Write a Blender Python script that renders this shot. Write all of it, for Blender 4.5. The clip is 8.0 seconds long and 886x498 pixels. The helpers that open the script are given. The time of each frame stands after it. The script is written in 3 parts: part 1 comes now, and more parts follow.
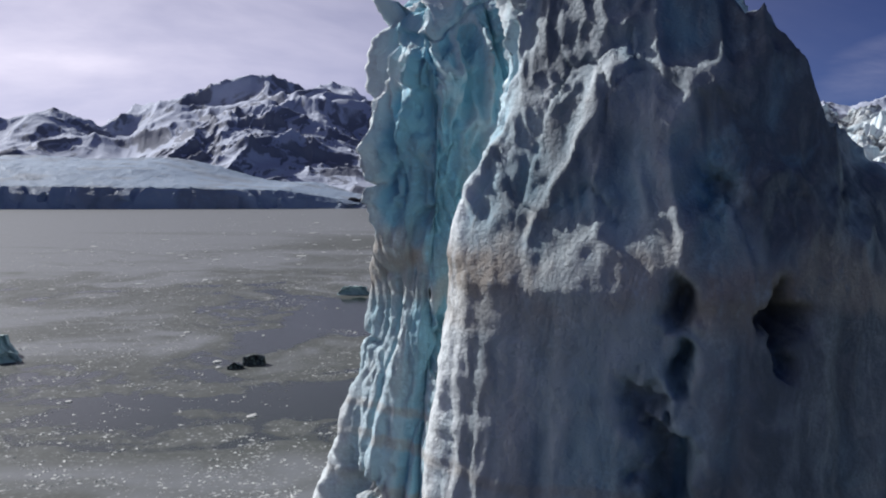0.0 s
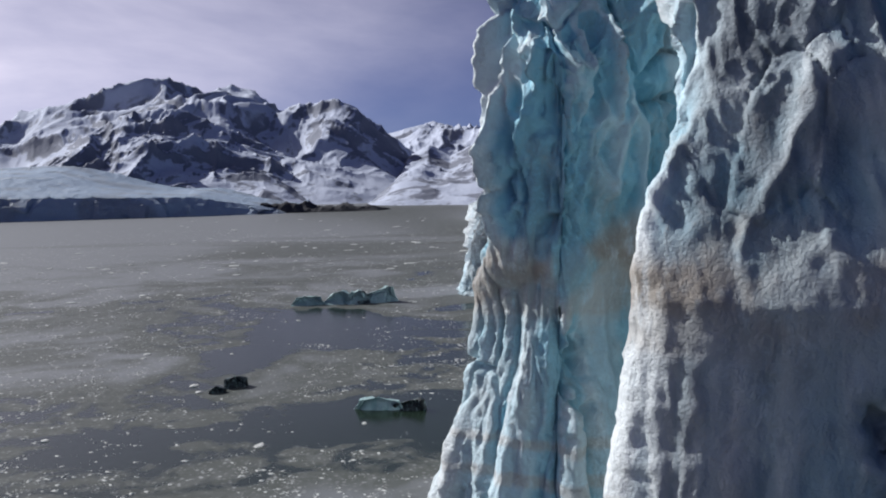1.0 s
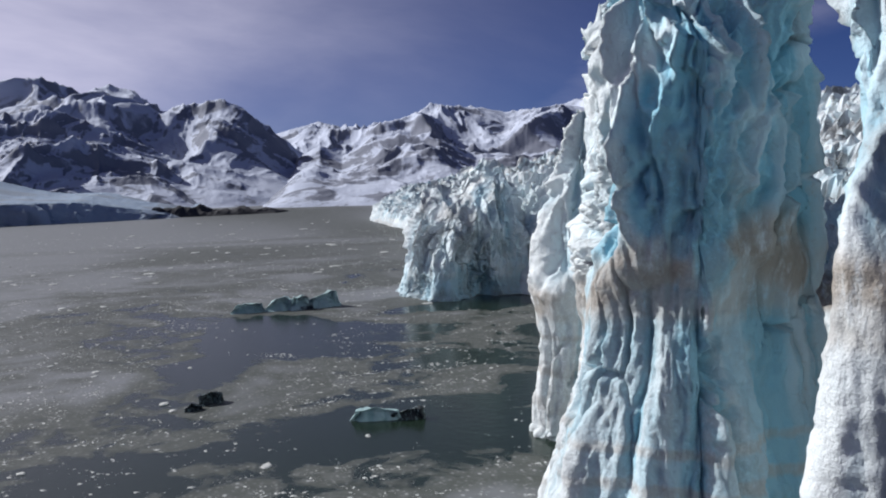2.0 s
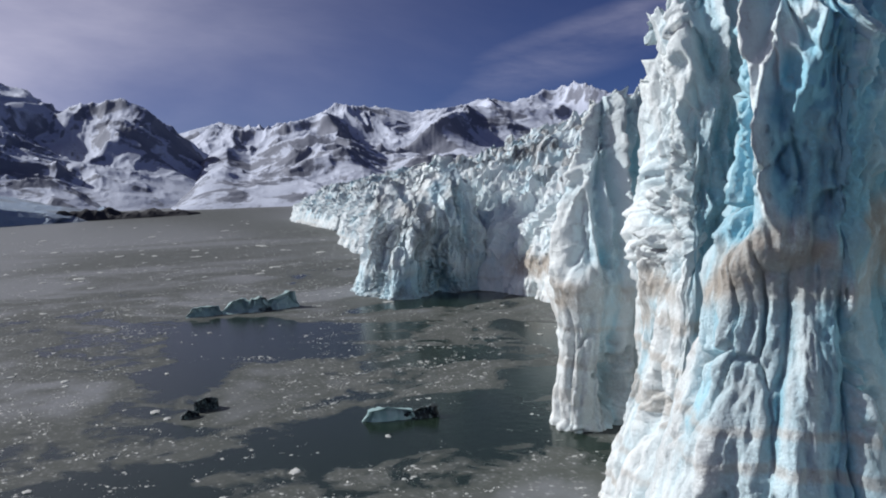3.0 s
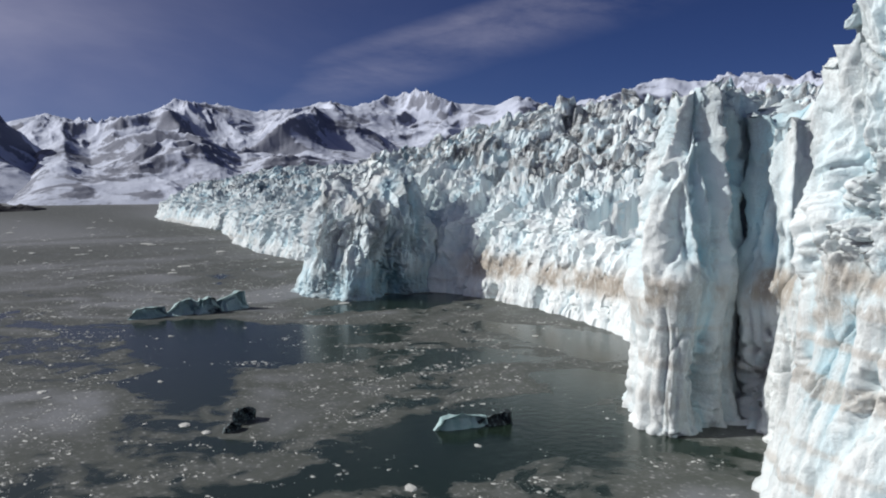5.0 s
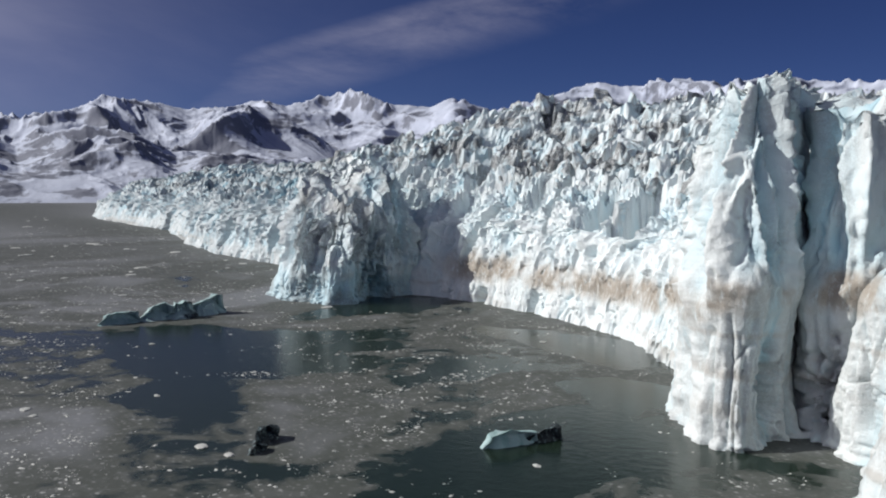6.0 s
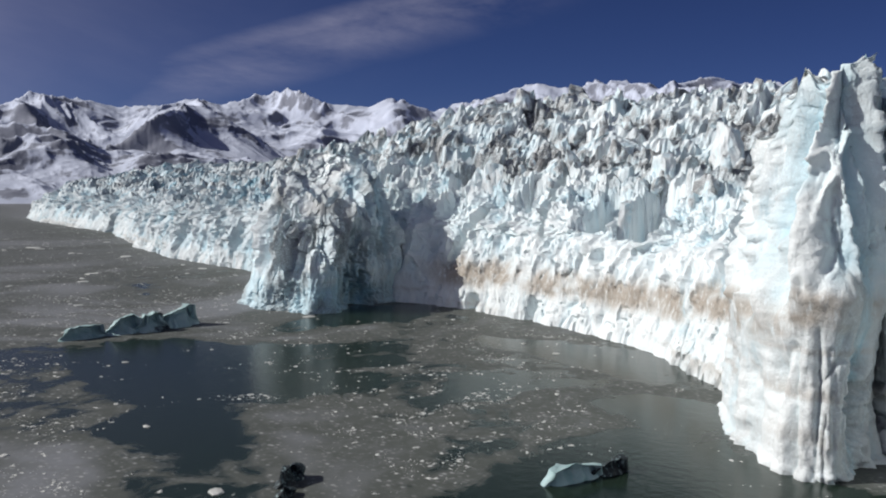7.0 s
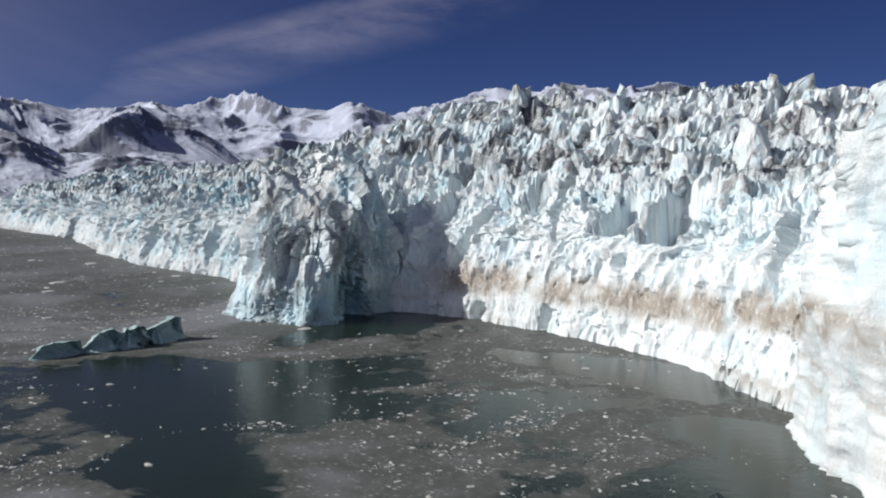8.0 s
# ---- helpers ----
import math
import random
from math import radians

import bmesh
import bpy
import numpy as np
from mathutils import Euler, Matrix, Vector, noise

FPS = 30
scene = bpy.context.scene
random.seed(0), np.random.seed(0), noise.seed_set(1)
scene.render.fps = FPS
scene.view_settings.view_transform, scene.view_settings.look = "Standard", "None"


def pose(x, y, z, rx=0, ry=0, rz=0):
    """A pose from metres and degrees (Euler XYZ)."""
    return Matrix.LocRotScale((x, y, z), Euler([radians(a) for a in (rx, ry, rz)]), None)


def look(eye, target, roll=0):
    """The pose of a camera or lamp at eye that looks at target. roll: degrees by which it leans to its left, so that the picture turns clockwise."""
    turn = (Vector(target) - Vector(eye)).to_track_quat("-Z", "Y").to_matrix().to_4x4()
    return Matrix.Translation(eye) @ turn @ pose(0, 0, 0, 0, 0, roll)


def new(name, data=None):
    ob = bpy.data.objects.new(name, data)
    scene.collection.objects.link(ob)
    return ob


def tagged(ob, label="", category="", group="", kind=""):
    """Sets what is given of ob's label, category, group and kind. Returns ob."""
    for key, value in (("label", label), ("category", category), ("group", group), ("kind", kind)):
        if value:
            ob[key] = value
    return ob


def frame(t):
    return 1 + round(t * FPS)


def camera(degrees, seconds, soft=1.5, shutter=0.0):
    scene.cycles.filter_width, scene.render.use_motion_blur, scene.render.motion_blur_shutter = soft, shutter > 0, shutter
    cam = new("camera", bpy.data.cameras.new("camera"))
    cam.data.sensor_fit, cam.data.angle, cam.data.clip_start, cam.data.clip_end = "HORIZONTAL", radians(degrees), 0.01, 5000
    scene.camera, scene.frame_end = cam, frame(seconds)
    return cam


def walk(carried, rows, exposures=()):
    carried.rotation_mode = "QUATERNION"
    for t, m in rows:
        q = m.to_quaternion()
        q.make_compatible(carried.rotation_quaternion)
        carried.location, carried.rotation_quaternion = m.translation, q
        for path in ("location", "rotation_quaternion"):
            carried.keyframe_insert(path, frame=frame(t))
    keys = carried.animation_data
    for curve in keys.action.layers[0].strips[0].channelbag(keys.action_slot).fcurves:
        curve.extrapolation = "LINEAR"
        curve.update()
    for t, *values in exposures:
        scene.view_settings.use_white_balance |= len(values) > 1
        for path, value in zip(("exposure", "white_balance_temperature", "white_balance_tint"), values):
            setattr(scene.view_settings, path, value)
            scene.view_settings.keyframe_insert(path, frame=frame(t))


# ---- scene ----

# ---------------------------------------------------------------- camera
LENS = 52.72
ROWS = [  # seconds, x, y, z, turn to the left, pitch, lean
    (0.0, 0.0, 0.0, 54.96, 0.02, -5.34, 0.73),
    (0.5, -11.75, 6.33, 55.10, -3.19, -5.32, 0.12),
    (1.0, -24.43, 13.11, 55.22, -6.59, -5.25, -0.55),
    (1.5, -35.54, 20.15, 55.40, -9.91, -5.39, -1.11),
    (2.0, -48.26, 25.07, 55.16, -14.20, -5.35, -1.26),
    (3.5, -81.27, 43.42, 53.43, -23.56, -5.58, -1.21),
    (4.0, -93.49, 51.74, 53.20, -26.82, -5.58, -0.22),
    (4.5, -102.00, 60.55, 52.01, -29.27, -5.39, 0.01),
    (6.0, -118.54, 95.51, 48.95, -36.10, -5.07, 0.83),
    (6.5, -119.64, 109.74, 48.38, -38.15, -5.06, 0.90),
    (7.0, -120.15, 124.18, 47.82, -40.24, -4.96, 0.94),
    (7.5, -119.16, 136.93, 46.33, -41.66, -4.70, 0.80),
    (8.0, -117.53, 150.68, 46.01, -43.03, -4.63, 0.94),
]
cam = camera(LENS, 8.0, soft=2.0)


def aim(x, y, z, turn, pitch, lean):
    a, b = radians(turn), radians(pitch)
    ahead = Vector((-math.sin(a) * math.cos(b), math.cos(a) * math.cos(b), math.sin(b)))
    return look((x, y, z), Vector((x, y, z)) + ahead, lean)


walk(cam, [(t, aim(*row)) for t, *row in ROWS], exposures=[(0.0, -0.17, 6220, 10), (2.0, -0.19, 6220, 10), (4.0, -0.36, 6400, 8), (8.0, -0.36, 6540, 9)])

# ---------------------------------------------------------------- light
SUN_AZ, SUN_EL, VEIL_AZ = -57.0, 34.0, -60.0          # degrees from +y towards +x, degrees over the horizon, middle of the haze


def sky_world():
    w = bpy.data.worlds.new("sky")
    scene.world = w
    w.use_nodes = True
    nt = w.node_tree
    N, L = nt.nodes, nt.links
    N.clear()
    sky = N.new("ShaderNodeTexSky")
    sky.sky_type, sky.sun_disc = "NISHITA", False
    sky.sun_elevation, sky.sun_rotation = radians(SUN_EL), radians(SUN_AZ)
    sky.altitude, sky.air_density, sky.dust_density, sky.ozone_density = 4500, 0.9, 0.1, 7.0
    # thin cirrus: stretched noise over the dome
    co = N.new("ShaderNodeTexCoord")
    mp = N.new("ShaderNodeMapping")
    mp.inputs["Rotation"].default_value = (0, radians(-24), radians(10)); mp.inputs["Scale"].default_value = (1.5, 2.2, 5.0)
    L.new(co.outputs["Generated"], mp.inputs[0])
    nz = N.new("ShaderNodeTexNoise"); nz.inputs["Scale"].default_value = 1.1; nz.inputs["Detail"].default_value = 7
    nz.inputs["Roughness"].default_value = 0.55; nz.inputs["Distortion"].default_value = 0.4
    L.new(mp.outputs[0], nz.inputs["Vector"])
    # a veil of high haze, thicker towards the sun
    dot = N.new("ShaderNodeVectorMath"); dot.operation = "DOT_PRODUCT"
    a, e = radians(VEIL_AZ), radians(14)
    dot.inputs[1].default_value = (math.sin(a) * math.cos(e), math.cos(a) * math.cos(e), math.sin(e))
    L.new(co.outputs["Generated"], dot.inputs[0])
    near = N.new("ShaderNodeMapRange"); near.inputs[1].default_value = -0.35; near.inputs[2].default_value = 0.90
    ragged = N.new("ShaderNodeMath"); ragged.operation = "MULTIPLY_ADD"; ragged.inputs[1].default_value = 0.85; ragged.inputs[2].default_value = -0.425
    L.new(nz.outputs[0], ragged.inputs[0])
    edge = N.new("ShaderNodeMath"); edge.operation = "ADD"
    L.new(dot.outputs["Value"], edge.inputs[0]); L.new(ragged.outputs[0], edge.inputs[1])
    L.new(edge.outputs[0], near.inputs[0])
    curve = N.new("ShaderNodeMath"); curve.operation = "POWER"; curve.inputs[1].default_value = 3.6
    L.new(near.outputs[0], curve.inputs[0])
    up = N.new("ShaderNodeSeparateXYZ"); L.new(co.outputs["Generated"], up.inputs[0])
    low = N.new("ShaderNodeMapRange"); low.interpolation_type = "SMOOTHSTEP"; low.inputs[1].default_value = 0.25; low.inputs[2].default_value = 0.75; low.inputs[3].default_value = 0.95; low.inputs[4].default_value = 0.35
    L.new(up.outputs["Z"], low.inputs[0])
    soft = N.new("ShaderNodeMath"); soft.operation = "MULTIPLY"; L.new(low.outputs[0], soft.inputs[1])
    L.new(curve.outputs[0], soft.inputs[0])
    streak = None
    for (a1, e1, a2, e2), wide in (((22, 4.4, 45, 11.4), 0.045), ((27, 7.4, 44, 12.0), 0.022)):
        d1, d2 = [Vector((math.sin(radians(p)) * math.cos(radians(q)), math.cos(radians(p)) * math.cos(radians(q)), math.sin(radians(q)))) for p, q in ((a1, e1), (a2, e2))]
        off = N.new("ShaderNodeVectorMath"); off.operation = "DOT_PRODUCT"; off.inputs[1].default_value = d1.cross(d2).normalized()
        L.new(co.outputs["Generated"], off.inputs[0])
        mag = N.new("ShaderNodeMath"); mag.operation = "ABSOLUTE"; L.new(off.outputs["Value"], mag.inputs[0])
        band = N.new("ShaderNodeMapRange"); band.interpolation_type = "SMOOTHSTEP"
        band.inputs[1].default_value = wide; band.inputs[2].default_value = 0.0
        L.new(mag.outputs[0], band.inputs[0])
        fwd = N.new("ShaderNodeVectorMath"); fwd.operation = "DOT_PRODUCT"; fwd.inputs[1].default_value = (d1 + d2).normalized()
        L.new(co.outputs["Generated"], fwd.inputs[0])
        ends = N.new("ShaderNodeMapRange"); ends.interpolation_type = "SMOOTHSTEP"; ends.inputs[1].default_value = 0.955; ends.inputs[2].default_value = 0.995
        L.new(fwd.outputs["Value"], ends.inputs[0])
        m1 = N.new("ShaderNodeMath"); m1.operation = "MULTIPLY"; L.new(band.outputs[0], m1.inputs[0]); L.new(ends.outputs[0], m1.inputs[1])
        if streak is None:
            streak = m1.outputs[0]
        else:
            m2 = N.new("ShaderNodeMath"); m2.operation = "MAXIMUM"; L.new(streak, m2.inputs[0]); L.new(m1.outputs[0], m2.inputs[1])
            streak = m2.outputs[0]
    own = N.new("ShaderNodeTexNoise"); own.inputs["Scale"].default_value = 7.0; own.inputs["Detail"].default_value = 7
    own.inputs["Roughness"].default_value = 0.62; own.inputs["Distortion"].default_value = 0.25
    ow = N.new("ShaderNodeMapping"); ow.inputs["Rotation"].default_value = (0, radians(-22), radians(-33)); ow.inputs["Scale"].default_value = (0.5, 1.0, 2.2)
    L.new(co.outputs["Generated"], ow.inputs[0]); L.new(ow.outputs[0], own.inputs["Vector"])
    fray = N.new("ShaderNodeMapRange"); fray.inputs[1].default_value = 0.34; fray.inputs[2].default_value = 0.72
    L.new(own.outputs[0], fray.inputs[0])
    wisp0 = N.new("ShaderNodeMath"); wisp0.operation = "MULTIPLY"; L.new(streak, wisp0.inputs[0]); L.new(fray.outputs[0], wisp0.inputs[1])
    wisp = N.new("ShaderNodeMath"); wisp.operation = "MULTIPLY"; wisp.inputs[1].default_value = 0.20
    L.new(wisp0.outputs[0], wisp.inputs[0])
    both = N.new("ShaderNodeMath"); both.operation = "MAXIMUM"
    L.new(soft.outputs[0], both.inputs[0]); L.new(wisp.outputs[0], both.inputs[1])
    mix = N.new("ShaderNodeMix"); mix.data_type = "RGBA"
    tint = N.new("ShaderNodeMix"); tint.data_type = "RGBA"; tint.blend_type = "MULTIPLY"
    tint.inputs["Factor"].default_value = 1.0; tint.inputs["B"].default_value = (0.88, 0.80, 1.13, 1)
    L.new(sky.outputs[0], tint.inputs["A"])
    L.new(both.outputs[0], mix.inputs["Factor"]); L.new(tint.outputs["Result"], mix.inputs["A"])
    mix.inputs["B"].default_value = (26.5, 24.6, 28.3, 1)
    bg = N.new("ShaderNodeBackground"); bg.inputs["Strength"].default_value = 0.041
    L.new(mix.outputs["Result"], bg.inputs[0])
    out = N.new("ShaderNodeOutputWorld")
    L.new(bg.outputs[0], out.inputs[0])


sky_world()
sun = new("sun", bpy.data.lights.new("sun", "SUN"))
sun.data.energy, sun.data.angle, sun.data.color = 5.5, radians(0.53), (1.0, 0.965, 0.92)
_a, _e = radians(SUN_AZ), radians(SUN_EL)
sun.matrix_world = look((0, 0, 300), Vector((0, 0, 300)) - Vector((math.sin(_a) * math.cos(_e), math.cos(_a) * math.cos(_e), math.sin(_e))))

# ---------------------------------------------------------------- noise on arrays


def _hash(ix, iy, iz, seed):
    u = np.uint32
    with np.errstate(over="ignore"):
        h = ix.astype(np.int32).astype(u) * u(374761393) + iy.astype(np.int32).astype(u) * u(668265263) + iz.astype(np.int32).astype(u) * u(2147483647) + u(seed * 1274126177 & 0xFFFFFFFF)
        h = (h ^ (h >> u(13))) * u(1274126177)
        h = (h ^ (h >> u(16))) * u(2246822519)
        h = (h ^ (h >> u(15))) & u(0xFFFFFF)
    return h * np.float32(1.0 / 0x1000000)


def vnoise(p, seed=0):
    """Smooth value noise, -1 to 1, at an array of points (..., 3)."""
    p = np.asarray(p, np.float32)
    i = np.floor(p)
    f = p - i
    u = f * f * f * (f * (f * 6 - 15) + 10)
    x, y, z = i[..., 0], i[..., 1], i[..., 2]
    out = 0
    for dx in (0, 1):
        wx = u[..., 0] if dx else 1 - u[..., 0]
        for dy in (0, 1):
            wy = u[..., 1] if dy else 1 - u[..., 1]
            for dz in (0, 1):
                wz = u[..., 2] if dz else 1 - u[..., 2]
                out = out + wx * wy * wz * _hash(x + dx, y + dy, z + dz, seed)
    return out * 2 - 1


def fbm(p, octaves=4, seed=0, gain=0.5, lac=2.03):
    a, out = 1.0, 0
    for k in range(octaves):
        out = out + a * vnoise(p * lac**k + 17.3 * k, seed + k)
        a *= gain
    return out


def ridged(p, octaves=4, seed=0, gain=0.5, lac=2.07):
    a, out, w = 1.0, 0, 1.0
    for k in range(octaves):
        n = (1 - np.abs(vnoise(p * lac**k + 9.1 * k, seed + k))) ** 2
        out = out + a * n * w
        w = np.clip(n * 1.6, 0, 1)
        a *= gain
    return out


def facets(p, seed=0):
    """Flat shards: in each cell a plane of its own height and tilt, -1 to 1 about, and the distance to the cell's edge."""
    i = np.floor(p)
    f1 = np.full(p.shape[:-1], 9.0)
    f2, val = f1.copy(), np.zeros(p.shape[:-1])
    for dx in (-1, 0, 1):
        for dy in (-1, 0, 1):
            for dz in (-1, 0, 1):
                c = i + (dx, dy, dz)
                h = [_hash(c[..., 0], c[..., 1], c[..., 2], seed + 13 * k) for k in range(4)]
                rel = p - c - 0.1 - 0.8 * np.stack(h[:3], -1)
                d = np.sqrt((rel**2).sum(-1))
                g = [_hash(c[..., 0], c[..., 1], c[..., 2], seed + 131 + 7 * k) * 2 - 1 for k in range(3)]
                plane = (h[3] * 2 - 1) * 0.6 + (rel * np.stack(g, -1)).sum(-1) * 1.3
                nearer = d < f1
                f2 = np.where(nearer, f1, np.minimum(f2, d))
                val = np.where(nearer, plane, val)
                f1 = np.where(nearer, d, f1)
    return val, f2 - f1


def smooth(a, b, x):
    t = np.clip((x - a) / (b - a), 0, 1)
    return t * t * (3 - 2 * t)


def sc(p, *s):
    return p * np.array(s)


# ---------------------------------------------------------------- materials


class Nodes:
    """A small helper to write node materials."""

    def __init__(self, name):
        self.mat = bpy.data.materials.new(name)
        self.mat.use_nodes = True
        self.t = self.mat.node_tree
        self.t.nodes.clear()
        self.out = self.t.nodes.new("ShaderNodeOutputMaterial")
        self.co = self.t.nodes.new("ShaderNodeNewGeometry").outputs["Position"]

    def node(self, kind, **inputs):
        n = self.t.nodes.new(kind)
        for k, v in inputs.items():
            self.put(n.inputs[k.replace("_", " ")], v)
        return n

    def put(self, socket, v):
        if hasattr(v, "links"):
            self.t.links.new(v, socket)
        else:
            socket.default_value = v

    def noise(self, scale, detail=4, rough=0.55, stretch=(1, 1, 1), dist=0.0):
        m = self.node("ShaderNodeMapping", Vector=self.co, Scale=stretch)
        return self.node("ShaderNodeTexNoise", Vector=m.outputs[0], Scale=scale, Detail=detail, Roughness=rough, Distortion=dist).outputs[0]

    def ramp(self, v, a, b, lo=0.0, hi=1.0):
        n = self.t.nodes.new("ShaderNodeMapRange")
        n.interpolation_type = "SMOOTHSTEP"
        for k, x in enumerate((v, a, b, lo, hi)):
            self.put(n.inputs[k], x)
        return n.outputs[0]

    def math(self, op, a, b=0.0):
        n = self.t.nodes.new("ShaderNodeMath")
        n.operation = op
        self.put(n.inputs[0], a), self.put(n.inputs[1], b)
        return n.outputs[0]

    def mix(self, f, a, b):
        n = self.t.nodes.new("ShaderNodeMix")
        n.data_type = "RGBA"
        self.put(n.inputs["Factor"], f)
        self.put(n.inputs["A"], (*a, 1) if isinstance(a, tuple) else a)
        self.put(n.inputs["B"], (*b, 1) if isinstance(b, tuple) else b)
        return n.outputs["Result"]

    def attr(self, name):
        n = self.t.nodes.new("ShaderNodeAttribute")
        n.attribute_name = name
        return n.outputs["Fac"]

    def bump(self, h, dist, strength=1.0, normal=None):
        n = self.node("ShaderNodeBump", Height=h, Distance=dist, Strength=strength)
        if normal is not None:
            self.put(n.inputs["Normal"], normal)
        return n.outputs[0]

    def finish(self, color, rough, normal=None, spec=0.5, **more):
        b = self.node("ShaderNodeBsdfPrincipled", Base_Color=color if not isinstance(color, tuple) else (*color, 1), Roughness=rough)
        self.put(b.inputs["Specular IOR Level"], spec)
        for k, v in more.items():
            self.put(b.inputs[k.replace("_", " ")], v)
        if normal is not None:
            self.put(b.inputs["Normal"], normal)
        self.t.links.new(b.outputs[0], self.out.inputs[0])
        return self.mat


def ice_material(name, white=(0.80, 0.855, 0.87), blue=(0.30, 0.59, 0.72), silt=(0.37, 0.335, 0.29), size=1.0):
    n = Nodes(name)
    big = n.noise(0.05 / size, 5, 0.6, (1, 1, 0.45), 0.6)
    mid = n.noise(0.33 / size, 6, 0.62, (1, 1, 0.5), 0.4)
    fine = n.noise(2.2 / size, 6, 0.65)
    grain = n.noise(9.0 / size, 4, 0.6)
    b = n.math("MAXIMUM", n.attr("blue"), n.math("MULTIPLY", n.ramp(big, 0.50, 0.82), n.ramp(mid, 0.3, 0.75)))
    col = n.mix(b, white, blue)
    # dark grey-blue mix: shade painted into the ice colour, together with dirt
    col = n.mix(n.math("MULTIPLY", n.attr("shade_grime"), n.ramp(mid, 0.30, 0.55, 0.7, 1.0)), col, (0.12, 0.16, 0.20))
    # greyish old snow and dust in patches
    col = n.mix(n.math("MULTIPLY", n.ramp(mid, 0.52, 0.72), 0.35), col, (0.52, 0.55, 0.56))
    dust = n.math("MULTIPLY", n.ramp(fine, 0.50, 0.72), n.ramp(mid, 0.45, 0.7))
    col = n.mix(n.math("MULTIPLY", dust, 0.55), col, (0.40, 0.38, 0.35))
    s = n.math("MULTIPLY", n.attr("silt"), n.ramp(n.noise(0.8 / size, 6, 0.65, (1, 1, 0.4)), 0.22, 0.52))
    col = n.mix(s, col, silt)
    g = n.math("MULTIPLY", n.attr("grit"), n.ramp(n.math("ADD", fine, n.math("MULTIPLY", mid, 0.8)), 0.66, 0.96))
    col = n.mix(g, col, (0.17, 0.175, 0.18))
    h = n.bump(n.math("ADD", n.math("MULTIPLY", mid, 1.6), fine), 0.6 * size, 0.55)
    h = n.bump(grain, 0.08 * size, 0.4, h)
    return n.finish(col, n.ramp(fine, 0.3, 0.7, 0.45, 0.72), h, 0.28)


MAT_ICE = ice_material("glacier_ice")
# darker, bluer copy of the ice: shade and haze sit in its colours
MAT_FAR = ice_material("far_hazy_ice", (0.34, 0.42, 0.53), (0.24, 0.36, 0.50), (0.24, 0.25, 0.27), 4.0)
MAT_BERG = ice_material("berg_ice", (0.40, 0.54, 0.55), (0.06, 0.22, 0.23), (0.02, 0.025, 0.03), 0.4)


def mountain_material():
    n = Nodes("hazy_snow_and_rock")
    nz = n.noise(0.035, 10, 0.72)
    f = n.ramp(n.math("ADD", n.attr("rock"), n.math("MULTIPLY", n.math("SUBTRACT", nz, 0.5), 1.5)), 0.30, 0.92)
    # rock lightened and blued, snow dulled: distance haze put into both base colours
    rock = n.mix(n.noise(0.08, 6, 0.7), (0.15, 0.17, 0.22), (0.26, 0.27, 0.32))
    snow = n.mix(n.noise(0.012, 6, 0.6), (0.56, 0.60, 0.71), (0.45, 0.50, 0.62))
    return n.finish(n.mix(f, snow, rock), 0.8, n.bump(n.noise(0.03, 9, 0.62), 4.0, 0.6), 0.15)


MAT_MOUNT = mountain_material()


def water_material():
    n = Nodes("silty_sea_water")
    s = n.attr("slush")
    lace = n.noise(0.09, 8, 0.62, (1, 1, 1), 1.2)
    fine = n.noise(0.9, 6, 0.7)
    f = n.ramp(n.math("ADD", s, n.math("MULTIPLY", n.math("SUBTRACT", lace, 0.5), 1.3)), 0.38, 0.62)
    lane = n.ramp(n.noise(0.16, 7, 0.68, (1, 1, 1), 1.8), 0.44, 0.62)
    crumb = n.node("ShaderNodeTexVoronoi", Vector=n.node("ShaderNodeMapping", Vector=n.co, Scale=(1.0, 0.75, 1.0)).outputs[0], Scale=0.9, Randomness=1.0)
    ball = n.ramp(crumb.outputs["Distance"], 0.42, 0.20)
    lump_of = n.ramp(n.node("ShaderNodeSeparateColor", Color=crumb.outputs["Color"]).outputs[0], 0.35, 0.9)
    speck = n.math("MULTIPLY", n.math("MULTIPLY", f, n.ramp(lane, 0.0, 1.0, 0.3, 1.0)), n.math("MAXIMUM", n.math("MULTIPLY", ball, lump_of), n.ramp(fine, 0.56, 0.70)))
    col = n.mix(f, (0.015, 0.026, 0.019), (0.080, 0.088, 0.080))
    # palest step: dense slush, with sky glare on far and western water painted in
    col = n.mix(n.ramp(s, 0.75, 1.25), col, (0.182, 0.192, 0.205))
    col = n.mix(n.math("MULTIPLY", f, n.math("MULTIPLY", lane, 0.45)), col, (0.14, 0.148, 0.145))
    col = n.mix(n.math("MULTIPLY", speck, 0.75), col, (0.40, 0.41, 0.41))
    rough = n.math("ADD", n.math("MULTIPLY", f, 0.40), 0.20)
    rip = n.bump(n.noise(0.5, 5, 0.6), 0.16, 0.3)
    rip = n.bump(n.math("MULTIPLY", fine, f), 0.10, 0.35, rip)
    return n.finish(col, rough, rip, 0.42, IOR=1.33)


MAT_WATER = water_material()
MAT_MORAINE = Nodes("dark_moraine")
MAT_MORAINE = MAT_MORAINE.finish(MAT_MORAINE.mix(MAT_MORAINE.noise(0.2, 6), (0.018, 0.02, 0.026), (0.05, 0.05, 0.056)), 0.9)
MAT_FLOE = ice_material("floe_ice", (0.52, 0.53, 0.51), (0.28, 0.34, 0.33), (0.2, 0.2, 0.2), 0.3)

# ---------------------------------------------------------------- mesh helpers


